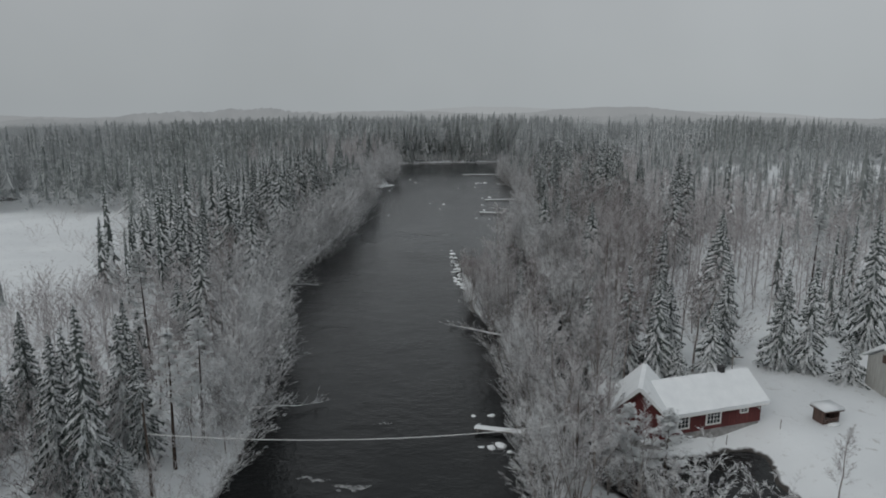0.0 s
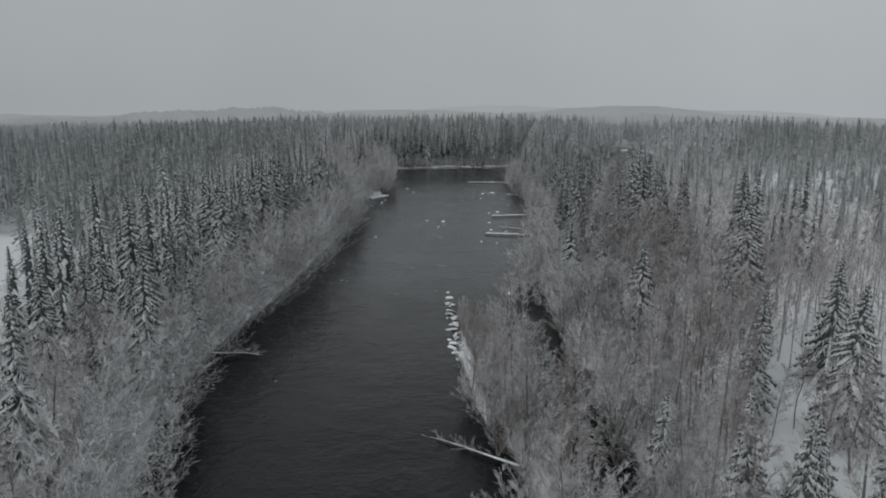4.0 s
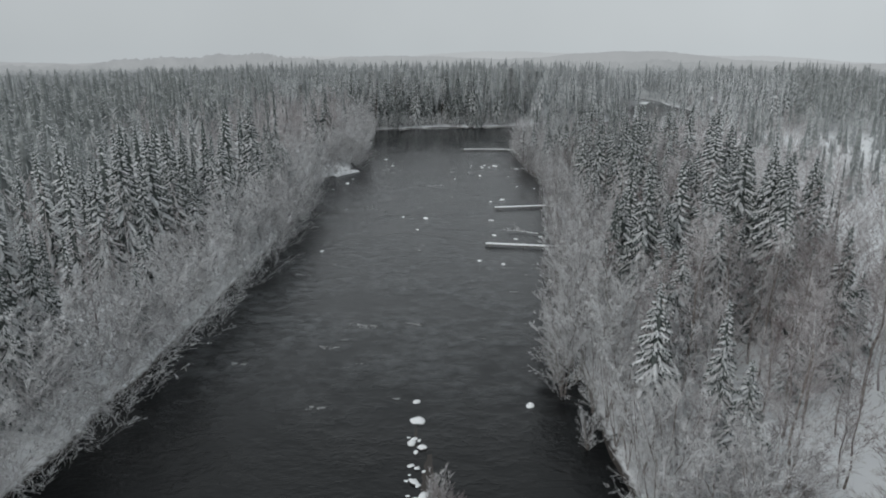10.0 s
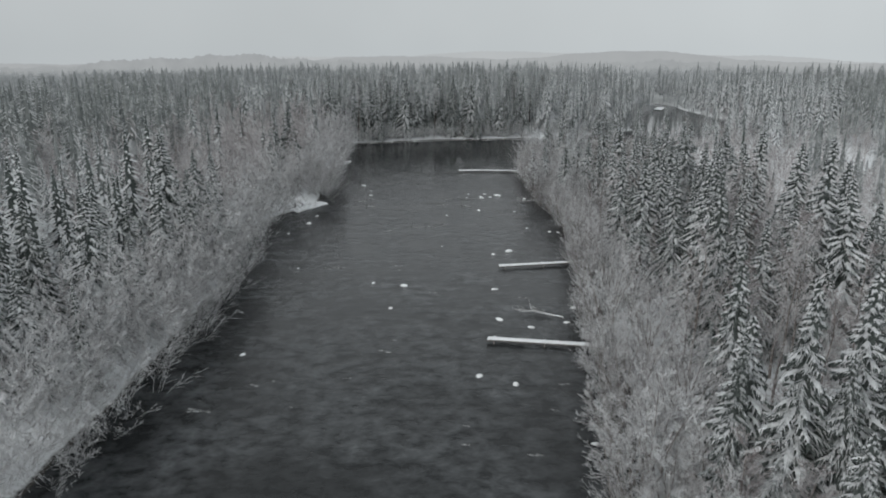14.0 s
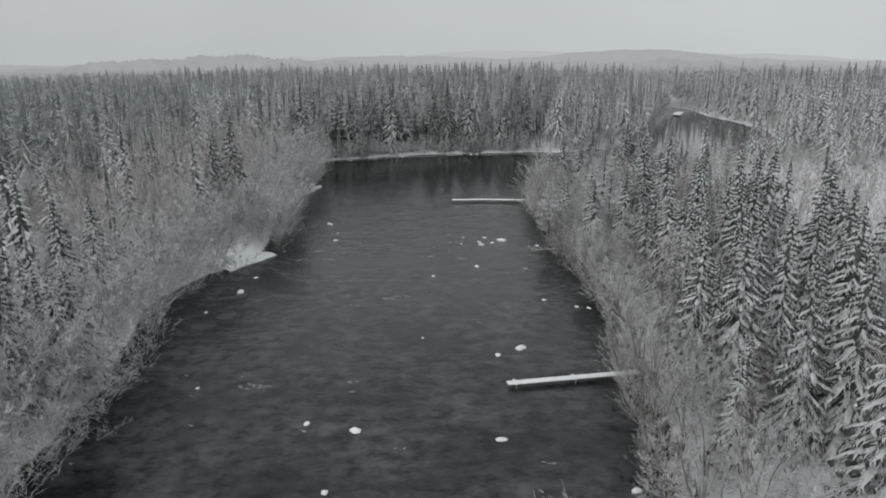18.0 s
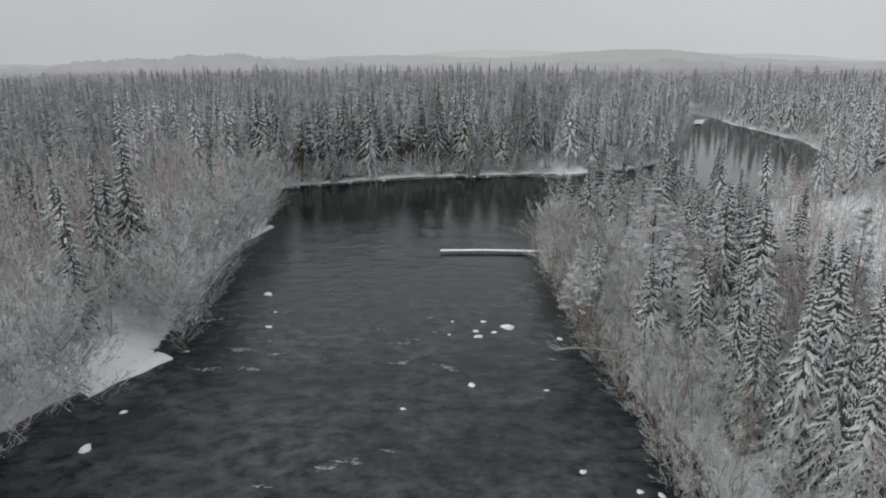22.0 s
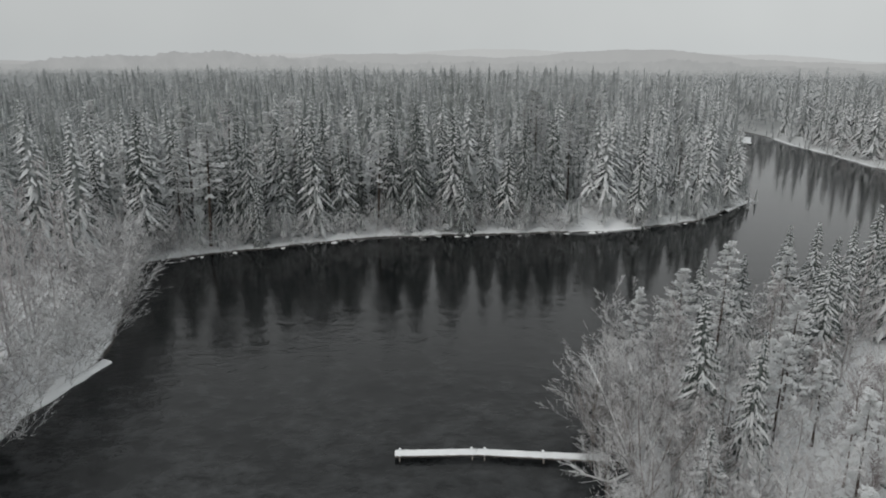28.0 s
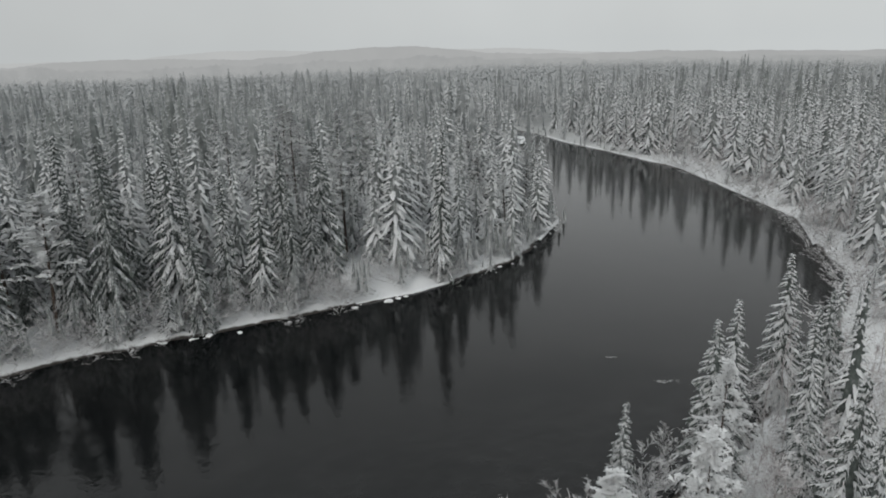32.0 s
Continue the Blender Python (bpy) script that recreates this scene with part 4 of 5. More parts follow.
# growth on the rope's near side capped so the camera sees the rope
for kind, spots in plants.items():
    plants[kind] = [(s[0], s[1], min(s[2], 4.5 + 1.5 * R.random()), *s[3:]) if s[1] < 41.5 and -24 < s[0] < -8 else s for s in spots]

LABELS = {
    "spruce": ("spruce_tree", SPRUCES, "tall dark green spruce with snow-laden drooping boughs", "spruce", "spruces along the river"),
    "birch": ("birch_tree", BIRCHES, "leafless birch with fine brownish twigs touched by rime", "birch", "birches along the river"),
    "alder": ("alder_shrub", ALDERS, "many-stemmed leafless alder white with frost at the waterside", "alder", "frosted alders on the banks"),
    "scrub": ("scrub_bush", SCRUBS, "leafless brownish grey bush dusted with rime in snow", "bush", "bushes between the trees"),
    "pine": ("pine_tree", PINES, "open-crowned pine carrying clumps of snow", "pine", "pines among the spruces"),
}
LIMIT = {"spruce": 300, "birch": 260, "alder": 300, "pine": 120, "scrub": 160}
REACH = {"spruce": 125, "birch": 95, "alder": 80, "pine": 0, "scrub": 300}
WOODS = {"spruce": ("spruce_woods", MID_SPRUCE, M_NEEDLE_FAR, "dense spruce forest dusted with snow"),
         "birch": ("birch_grove", MID_BIRCH, M_TWIG_FAR, "leafless birch grove, brownish grey with rime"),
         "alder": ("shrub_thicket", MID_ALDER, M_RIME_FAR, "thicket of frost-white leafless shrubs"),
         "scrub": ("scrub_thicket", MID_SCRUB, M_TWIG_FAR, "brownish grey scrub under rime between the trees"),
         "pine": ("spruce_woods", MID_SPRUCE, M_NEEDLE_FAR, "snowy pines standing in the forest")}


def corridor(x, y):
    """Distance in plan from the camera's line of flight along the river."""
    t = min(1.0, max(0.0, (y - 30) / 265.0))
    return math.hypot(x - (2 + 13 * t), y - (30 + 265 * t))


def reach(x, y):
    return corridor(x, y) - (110 if x > 78 and y > 300 and x < 190 else 0)


def scatter(name, models, spots, mat, label, category):
    """Many trees joined into one woodland."""
    VV, FF, base = [], [], 0
    by = [[] for _ in models]
    for i, s in enumerate(spots):
        by[i % len(models)].append(s)
    for (v, f), some in zip(models, by):
        if not some:
            continue
        s = np.array([(x, y, h) for x, y, h, *_ in some])
        z = height(s[:, 0], s[:, 1])
        a = R.random(len(s)) * 6.283
        k = s[:, 2] / UNIT
        wide = k * (0.85 + 0.4 * R.random(len(s))) * np.where(k < 0.6, 1.15, 1.0)
        ca, sa = np.cos(a) * wide, np.sin(a) * wide
        X = ca[:, None] * v[None, :, 0] - sa[:, None] * v[None, :, 1] + s[:, 0:1]
        Y = sa[:, None] * v[None, :, 0] + ca[:, None] * v[None, :, 1] + s[:, 1:2]
        Z = k[:, None] * v[None, :, 2] + z[:, None] - 0.1
        VV.append(np.stack([X, Y, Z], -1).reshape(-1, 3))
        FF.append((f[None] + (np.arange(len(s)) * len(v))[:, None, None]).reshape(-1, 3) + base)
        base += len(s) * len(v)
    ob = new(name, mesh_from(name, np.vstack(VV), np.vstack(FF), [mat]))
    return tagged(ob, label, category, kind="stuff")


FAR = []
for kind, spots in plants.items():
    spots.sort(key=lambda s: corridor(s[0], s[1]) - (70 if s[3] == 9.0 else 0) - (34 if s[1] > 344 and s[3] < 16 and s[0] < 76 else 0) + (60 if s[3] > 90 else 0) - (9 if kind == "alder" and s[0] < 0 and s[1] > 80 else 0))
    name, models, label, category, group = LABELS[kind]
    firsts = []
    for k, (trunk, crown) in enumerate(models):
        ob = thing(name, Matrix(), label, category, group)
        part("trunk", trunk, None, ob)
        part("crown", crown, None, ob)
        firsts.append(ob)
    near = spots[:LIMIT[kind]]
    zs = height(np.array([s[0] for s in near]), np.array([s[1] for s in near]))
    for i, ((x, y, h, d, *fat), z) in enumerate(zip(near, zs)):
        k = h / UNIT
        w = k * (0.85 + 0.5 * R.random()) * (fat[0] if fat else 1.2 if k < 0.5 and kind == "spruce" else 0.85 if y > 335 and kind == "spruce" else 1.0)
        m = pose(x, y, z - 0.05, (R.random() - 0.5) * 5, (R.random() - 0.5) * 5, R.random() * 360) @ Matrix.Diagonal((w, w, k, 1))
        if i < len(firsts):
            firsts[i].matrix_basis = m
        else:
            copy_thing(firsts[i % len(firsts)], Matrix()).matrix_basis = m
    rest = spots[LIMIT[kind]:]
    if kind == "pine":
        plants["spruce"] += rest
        continue
    mid = [s for i, s in enumerate(rest) if reach(s[0], s[1]) < REACH[kind] and (kind in ("spruce", "scrub") or corridor(s[0], s[1]) < 60 or i % 2)]
    FAR += [s for i, s in enumerate(rest) if reach(s[0], s[1]) >= REACH[kind] and i % 5 < (4 if kind == "spruce" else 2)]
    if kind == "alder":
        scatter("low_brush", BRUSH, [s for s in mid if s[2] < 5.5 and s[1] > 330], M_RIME_FAR, "low frost-white brush along the banks", "brush")
        mid = [s for s in mid if s[2] >= 5.5 or s[1] <= 330]
    if mid:
        wname, wmodels, wmat, wlabel = WOODS[kind]
        if kind == "spruce":
            # woods further off take needles with haze mixed into their colour
            scatter("rimed_woods", wmodels, [s for s in mid if corridor(s[0], s[1]) >= 62 and s[3] < 32], M_NEEDLE_WIDE, "rimed spruce forest edge, painted paler for haze", "forest")
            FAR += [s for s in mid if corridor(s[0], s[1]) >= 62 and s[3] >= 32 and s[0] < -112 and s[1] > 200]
            scatter("deep_woods", DEEP_SPRUCE, [s for s in mid if corridor(s[0], s[1]) >= 62 and s[3] >= 32 and not (s[0] < -112 and s[1] > 200)], M_NEEDLE_DEEP, "deep rimed spruce forest, painted paler for haze", "forest")
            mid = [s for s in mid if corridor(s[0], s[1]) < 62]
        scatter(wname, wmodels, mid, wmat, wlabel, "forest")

# the wide forest beyond, out to the hazy ridges
fx, fy = np.meshgrid(np.arange(-760, 1250, 10.5), np.arange(30, 1380, 10.5))
fx = (fx + (R.random(fx.shape) - 0.5) * 10).ravel()
fy = (fy + (R.random(fy.shape) - 0.5) * 10).ravel()
for x, y in zip(fx, fy):
    if -168 < x < 230 and y < 546:
        continue
    if ((x - 375) / 150) ** 2 + ((y - 625) / 48) ** 2 < 1 or ((x - 470) / 110) ** 2 + ((y - 780) / 40) ** 2 < 1:
        continue
    if x < -0.75 * (y + 60) or x > 1.35 * (y - 60) + 120 or math.hypot(x, y - 150) > 1300:
        continue
    g = noise.noise(Vector((x * 0.006, y * 0.006, 2.0)))
    if g > 0.55 or (x > 260 and 0.34 < noise.noise(Vector((x * 0.004, y * 0.011, 5.0)))):
        continue
    FAR.append((x, y, (16 + 4 * g) * (0.8 + 0.4 * R.random()), 50))
near_far = [s for s in FAR if math.hypot(s[0] - 15, s[1] - 240) < 320]
FAR = [s for s in FAR if math.hypot(s[0] - 15, s[1] - 240) >= 320]
# the outer woods get the palest needles, where painted haze is strongest
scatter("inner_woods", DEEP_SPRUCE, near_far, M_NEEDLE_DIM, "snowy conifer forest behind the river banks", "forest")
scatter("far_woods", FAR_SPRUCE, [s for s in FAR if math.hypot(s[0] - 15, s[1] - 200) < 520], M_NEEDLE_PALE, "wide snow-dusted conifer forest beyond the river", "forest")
scatter("distant_woods", FAR_SPRUCE, [s for s in FAR if math.hypot(s[0] - 15, s[1] - 200) >= 520], M_NEEDLE_PALE, "rimed conifer forest reaching to the hills, painted pale for haze", "forest")


# ---- jetties: snow-covered plank walkways on posts ----
def jetty(points, wide, z, label):
    """A narrow walkway along points out from the shore."""
    ob = thing("jetty", Matrix.Translation((points[0][0], points[0][1], 0)), label, "jetty", "snowy jetties in the river")
    o = Vector((points[0][0], points[0][1], 0))
    for a, b in zip(points[:-1], points[1:]):
        p, q = Vector((*a, 0)) - o, Vector((*b, 0)) - o
        d = q - p
        n, s = max(2, int(d.length / 0.34)), d.normalized()
        turn = math.atan2(s.y, s.x)
        for side in (-1, 1):
            bm = boxed(0, d.length, side * wide * 0.36 - 0.05, side * wide * 0.36 + 0.05, z - 0.17, z - 0.05, bevel=0.012)
            bmesh.ops.transform(bm, matrix=Matrix.Translation(p) @ Matrix.Rotation(turn, 4, "Z"), verts=bm.verts)
            part("beam", bm, M_BOARD_GREY, ob)
        me = None
        for k in range(n):
            if me is None:
                me = bpy.data.meshes.new("plank")
                bm = boxed(-0.14, 0.14, -wide / 2, wide / 2, -0.025, 0.025, bevel=0.008)
                bm.to_mesh(me)
                bm.free()
                me.materials.append(M_BOARD_GREY)
            pl = part("plank", me, None, ob)
            pl.matrix_basis = Matrix.Translation(p + d * ((k + 0.5) / n) + Vector((0, 0, z - 0.022))) @ Matrix.Rotation(turn + (R.random() - 0.5) * 0.05, 4, "Z") @ Matrix.Diagonal((1, 0.96 + 0.2 * R.random() ** 3, 1, 1))
        # the pillow of snow on the planks
        bm, m = bmesh.new(), 2 * n
        rows = []
        for k in range(m + 1):
            t, row = k / m, []
            for j in range(7):
                v = j / 6 * 2 - 1
                lift = (1 - abs(v) ** 3.2) * (0.16 + 0.04 * noise.noise(Vector((t * d.length * 1.7, j * 0.4, p.x)))) * (0.35 if k in (0, m) else 1)
                wv = v * wide * (0.52 + 0.05 * noise.noise(Vector((t * d.length * 2.3, v, p.y + 4))))
                row.append(bm.verts.new((t * d.length, wv, z + 0.006 + max(0.0, lift))))
            rows.append(row)
        for r0, r1 in zip(rows[:-1], rows[1:]):
            for j in range(6):
                bm.faces.new((r0[j], r1[j], r1[j + 1], r0[j + 1]))
        bmesh.ops.transform(bm, matrix=Matrix.Translation(p) @ Matrix.Rotation(turn, 4, "Z"), verts=bm.verts)
        part("snow_cover", bm, M_SNOW, ob, "thick even pillow of snow", True)
        posts = max(2, int(d.length / 4.5) + 1)
        for k in range(posts):
            t = 0.06 + 0.88 * k / (posts - 1)
            for side in (-1, 1):
                c = p + d * t + Vector((-s.y, s.x, 0)) * side * (wide / 2 + 0.07)
                v, f = tube([c + Vector((0, 0, -1.3)), c + Vector((0, 0, z + 0.03))], [0.075, 0.07], 8)
                post = part("post", mesh_from("post", v, f, [M_BOARD_GREY], smooth=True), None, ob)
                bm = bmesh.new()
                bmesh.ops.create_icosphere(bm, subdivisions=1, radius=0.13, matrix=Matrix.Translation(c + Vector((0, 0, z + 0.07))) @ Matrix.Diagonal((1, 1, 0.75, 1)))
                part("snow_cap", bm, M_SNOW, post, smooth=True)
    return ob


jetty([(10.4, 188.7), (22.6, 187.0)], 0.75, 0.42, "long straight snow-covered plank jetty reaching into the rapids")
jetty([(13.2, 214.8), (26.2, 217.3)], 0.75, 0.42, "slanting snow-covered plank jetty on low posts")
jetty([(7.75, 296.0), (14.2, 296.3), (24.6, 295.6)], 0.8, 0.42, "kinked snow-covered jetty on posts above calm water")
jetty([(4.2, 54.2), (9.6, 53.0)], 0.75, 0.45, "short snow-covered landing stage by the wooded island")


# ---- stones with snow caps ----
def stone(x, y, size, sink=0.45, seed=0, group="snow-capped stones in the river"):
    bm = bmesh.new()
    bmesh.ops.create_icosphere(bm, subdivisions=2, radius=1.0)
    o = Vector((x * 3.1, y * 1.7, seed))
    for v in bm.verts:
        v.co *= 1.0 + 0.38 * noise.noise(v.co * 1.1 + o) + 0.12 * noise.noise(v.co * 3.1 + o)
    me = bpy.data.meshes.new("river_stone")
    bm.to_mesh(me)
    bm.free()
    me.materials.append(M_ROCK)
    for p in me.polygons:
        p.use_smooth = True
    ob = new("river_stone", me)
    base = min(0.0, float(height(np.array([x]), np.array([y]))[0]))
    size *= 0.78
    ob.matrix_basis = pose(x, y, max(base, -0.12) + size * (0.35 - sink * 0.5), 0, 0, seed * 40) @ Matrix.Diagonal((size * 1.15, size * 0.85, size * 0.55, 1))
    return tagged(ob, "rounded river stone under a cap of snow", "stone", group)


for k, (x, y, s) in enumerate(((2.5, 134.1, 0.75), (2.2, 137.5, 0.5), (12.3, 137.0, 0.6), (12.1, 195.2, 0.6), (15.6, 192.9, 0.55), (19.9, 194.4, 0.5), (9.2, 180.5, 0.55), (12.7, 178.8, 0.5),
                               (0.0, 207.0, 0.65), (12.1, 205.8, 0.6), (15.3, 223.6, 0.75), (12.8, 222.0, 0.5), (11.5, 252.2, 0.55), (16.0, 266.2, 0.9), (13.3, 268.1, 0.45), (-15.3, 185.0, 0.5),
                               (-19.9, 241.0, 0.75), (18.7, 171.5, 0.4), (18.2, 168.6, 0.4), (-19.5, 246.9, 0.5), (-21.9, 233.8, 0.4), (-14.4, 277.2, 0.8), (-11.5, 266.3, 0.55), (-11.9, 271.0, 0.35),
                               (-4.3, 208.1, 0.45), (-1.1, 198.7, 0.4), (21.5, 263.0, 0.5), (18.5, 251.3, 0.35), (19.6, 238.3, 0.4), (23.3, 235.9, 0.4), (24.7, 235.5, 0.4), (5.3, 247.7, 0.4), (21.4, 199.1, 0.55),
                               (-16.0, 214.4, 0.35), (9.7, 268.1, 0.35), (12.3, 265.2, 0.5), (12.5, 263.7, 0.6), (14.4, 264.9, 0.45), (9.3, 264.2, 0.35), (23.1, 275.4, 0.35), (4.7, 226.3, 0.3),
                               (6.0, 57.6, 0.5), (4.2, 57.5, 0.4), (5.6, 50.9, 0.6), (6.5, 51.3, 0.7), (4.7, 51.1, 0.4), (7.2, 50.2, 0.4))):
    stone(x, y, s, seed=k)
# the stony tip of the island
for k in range(64):
    t = R.random() ** 0.8
    y = 133.5 - 27 * t
    x = float(np.interp(y, [103, 109, 116, 122, 129, 133.5], [5.2, 4.0, 3.2, 3.2, 2.7, 2.3])) + (R.random() - 0.62) * 1.5
    stone(x, y, 0.22 + 0.5 * R.random() ** 1.5 * (0.6 + t * 0.4), 0.3, k + 90, "snow-covered boulders on the island tip")


# ---- ice and snow shelves along the shore ----
def snow_shelf(pts, wide, name="snow_shelf", label="low shelf of snow-covered shore ice"):
    V, F, n = [], [], len(pts)
    P = [Vector((*p, 0)) for p in pts]
    for i, p in enumerate(P):
        d = (P[min(i + 1, n - 1)] - P[max(i - 1, 0)]).normalized()
        s = Vector((-d.y, d.x, 0))
        for j, u in enumerate((-1, -0.9, -0.4, 0.2, 0.8, 1.0)):
            w = wide * (1 + 0.55 * noise.noise(Vector((p.x * 0.5, p.y * 0.5, j * 0.1))))
            q = p + s * u * w * 0.5
            V.append((q.x, q.y, (-0.12, 0.16, 0.27, 0.32, 0.25, -0.12)[j]))
    for i in range(n - 1):
        for j in range(5):
            a = i * 6 + j
            F.append((a, a + 6, a + 7, a + 1))
    return tagged(new(name, mesh_from(name, V, F, [M_SNOW], smooth=True)), label, "snow", "snowy shore shelves")


def along(points, step=1.2):
    out = []
    for a, b in zip(points[:-1], points[1:]):
        n = max(1, int(math.dist(a, b) / step))
        out += [(a[0] + (b[0] - a[0]) * k / n, a[1] + (b[1] - a[1]) * k / n) for k in range(n)]
    return out + [points[-1]]


snow_shelf(along([(7.0, 89.5), (6.2, 95), (5.6, 101), (4.8, 106), (4.2, 109)]), 1.2)
snow_shelf(along([(-25.2, 250.2), (-22.2, 255.4), (-20.4, 258.4)]), 2.6)
snow_shelf(along([(-25.3, 281), (-25.6, 292), (-25.4, 302), (-23.0, 312.5)]), 1.4)
snow_shelf(along([(32.5, 365.1), (41, 366.4), (46, 368.2)]), 0.5)
snow_shelf(along([(66, 381.5), (70, 386.5), (75.5, 391.8)]), 1.1)
snow_shelf(along([(126, 496), (124.5, 478), (126.3, 458), (126.8, 424), (119.5, 396), (113.5, 375), (103.5, 362)]), 0.7)
snow_shelf(along([(117, 497), (113, 488), (110, 480)]), 4.0)
# dark stones and broken ice in clusters along the north bank
for k in range(46):
    x = float(R.choice([-27, -18, -12, -3, 6, 14, 24, 33, 38, 43, 49, 57, 64, 70])) + 5.5 * (R.random() - 0.5) ** 3 * 8
    y = float(np.interp(x, [-31, -22, -10, 5, 20, 31, 41, 54, 62, 68, 75], [346.3, 350.6, 356.5, 361, 362, 364, 365.6, 370.5, 375.4, 383.4, 391])) - 0.4 + 1.1 * R.random()
    stone(x, y, 0.2 + 0.5 * R.random() ** 2, 0.3, k + 200, "snowy stones along the far bank")


# ---- driftwood: fallen, rimed trunks in the water ----
def fallen(name, points, r, seed, label):
    rng = np.random.default_rng(seed)
    ob = thing(name, Matrix.Translation((*points[0][:2], 0)), label, "fallen tree", "fallen trees at the banks")
    o = Vector((*points[0][:2], 0))
    P = [Vector(p) - o for p in points]
    v, f = tube(P, [r * (1 - 0.7 * i / (len(P) - 1)) for i in range(len(P))], 7)
    part("trunk", mesh_from("fallen_trunk", v, f, [M_ROCK], smooth=True), None, ob)
    V, F = [], []
    for k in range(26):
        t = 0.35 + 0.65 * rng.random()
        i = min(len(P) - 2, int(t * (len(P) - 1)))
        p = P[i].lerp(P[i + 1], t * (len(P) - 1) - i)
        d = (P[-1] - P[0]).normalized() + Vector(rng.random(3) - 0.5) * 1.9
        d.z = abs(d.z) * 0.7 + 0.1
        q = p + d.normalized() * (0.6 + 1.4 * rng.random())
        sliver(V, F, p, q, 0.035, rng)
        for _ in range(3):
            e = p.lerp(q, 0.3 + 0.6 * rng.random())
            sliver(V, F, e, e + (d.normalized() + Vector(rng.random(3) - 0.5) * 1.6).normalized() * 0.6, 0.02, rng)
    part("branches", mesh_from("fallen_branches", V, F, [M_RIME]), None, ob)
    return ob


fallen("fallen_tree", [(9.5, 80.5, 0.5), (6.5, 82.8, 0.35), (4.2, 84.6, 0.25), (1.8, 86.3, 0.15)], 0.16, 1, "rimed fallen birch lying out over the water")
fallen("fallen_tree", [(-19.5, 56, 1.2), (-16.5, 57.5, 0.9), (-13.8, 58.5, 0.5), (-11.5, 60, 0.3)], 0.14, 2, "frosted bough hanging out over the river")
fallen("fallen_tree", [(19.6, 195.2, 0.3), (18.2, 196.0, 0.3), (16.4, 197.2, 0.3), (14.6, 197.0, 0.25)], 0.13, 3, "rimed driftwood branch caught between stones")
fallen("fallen_tree", [(27, 258, 0.8), (24.2, 259.5, 0.5), (22.0, 260.0, 0.3), (20.5, 259.6, 0.2)], 0.12, 4, "thin fallen trunk leaning from the bank")
fallen("fallen_tree", [(-28.5, 106, 1.0), (-25.2, 106.5, 0.7), (-22.8, 107.5, 0.4), (-20.8, 107.2, 0.3)], 0.15, 5, "frosted branch reaching out over dark water")
fallen("fallen_tree", [(25.5, 293.8, 0.3), (23.8, 292.6, 0.35), (22.3, 293.6, 0.3), (21.3, 294.6, 0.5)], 0.1, 6, "snowy driftwood at the foot of the jetty")
fallen("leaning_trunk", [(26.0, 294.5, 0.6), (25.0, 296.4, 2.8), (24.0, 298.0, 5.2), (23.0, 299.2, 7.2)], 0.11, 7, "pale leaning trunk over the jetty's landward end")


# ---- foam where the current breaks ----
def foam(x, y, size, seed):
    """A ragged crescent of broken water with a few flecks."""
    rng = np.random.default_rng(seed)
    V, F = [], []
    for k in range(2 + int(size * 2)):
        ox, oy = (rng.random(2) - 0.5) * size * ((0.3, 0.2) if k == 0 else (1.3, 0.8))
        n, span, bend = 13, size * (0.55 if k == 0 else 0.07 + 0.2 * rng.random() ** 2), 0.6 if k == 0 else 1.2 * rng.random() - 0.3
        b = len(V)
        for m in range(n):
            t = m / (n - 1) * 2 - 1
            cx0, cy0 = ox + t * span, oy + bend * span * t * t + 0.05 * size * (rng.random() - 0.5)
            w = (size * (0.16 if k == 0 else 0.08) + 0.04) * (1.05 - t * t) * (0.5 + 0.9 * rng.random()) + 0.004
            V += [(cx0, cy0 - w, 0.006), (cx0, cy0, 0.03 + 0.05 * rng.random() * size), (cx0, cy0 + w * 1.4, 0.006)]
        for m in range(n - 1):
            c = b + 3 * m
            F += [(c, c + 3, c + 4), (c, c + 4, c + 1), (c + 1, c + 4, c + 5), (c + 1, c + 5, c + 2)]
    ob = new("foam", mesh_from("foam", V, F, [M_FOAM], smooth=True))
    ob.matrix_basis = pose(x, y, 0.0, 0, 0, rng.random() * 40 - 20) @ Matrix.Diagonal((1.15, 0.6, 1, 1))
    return tagged(ob, "patch of white foam on broken water", "foam", "foam patches in the rapids")


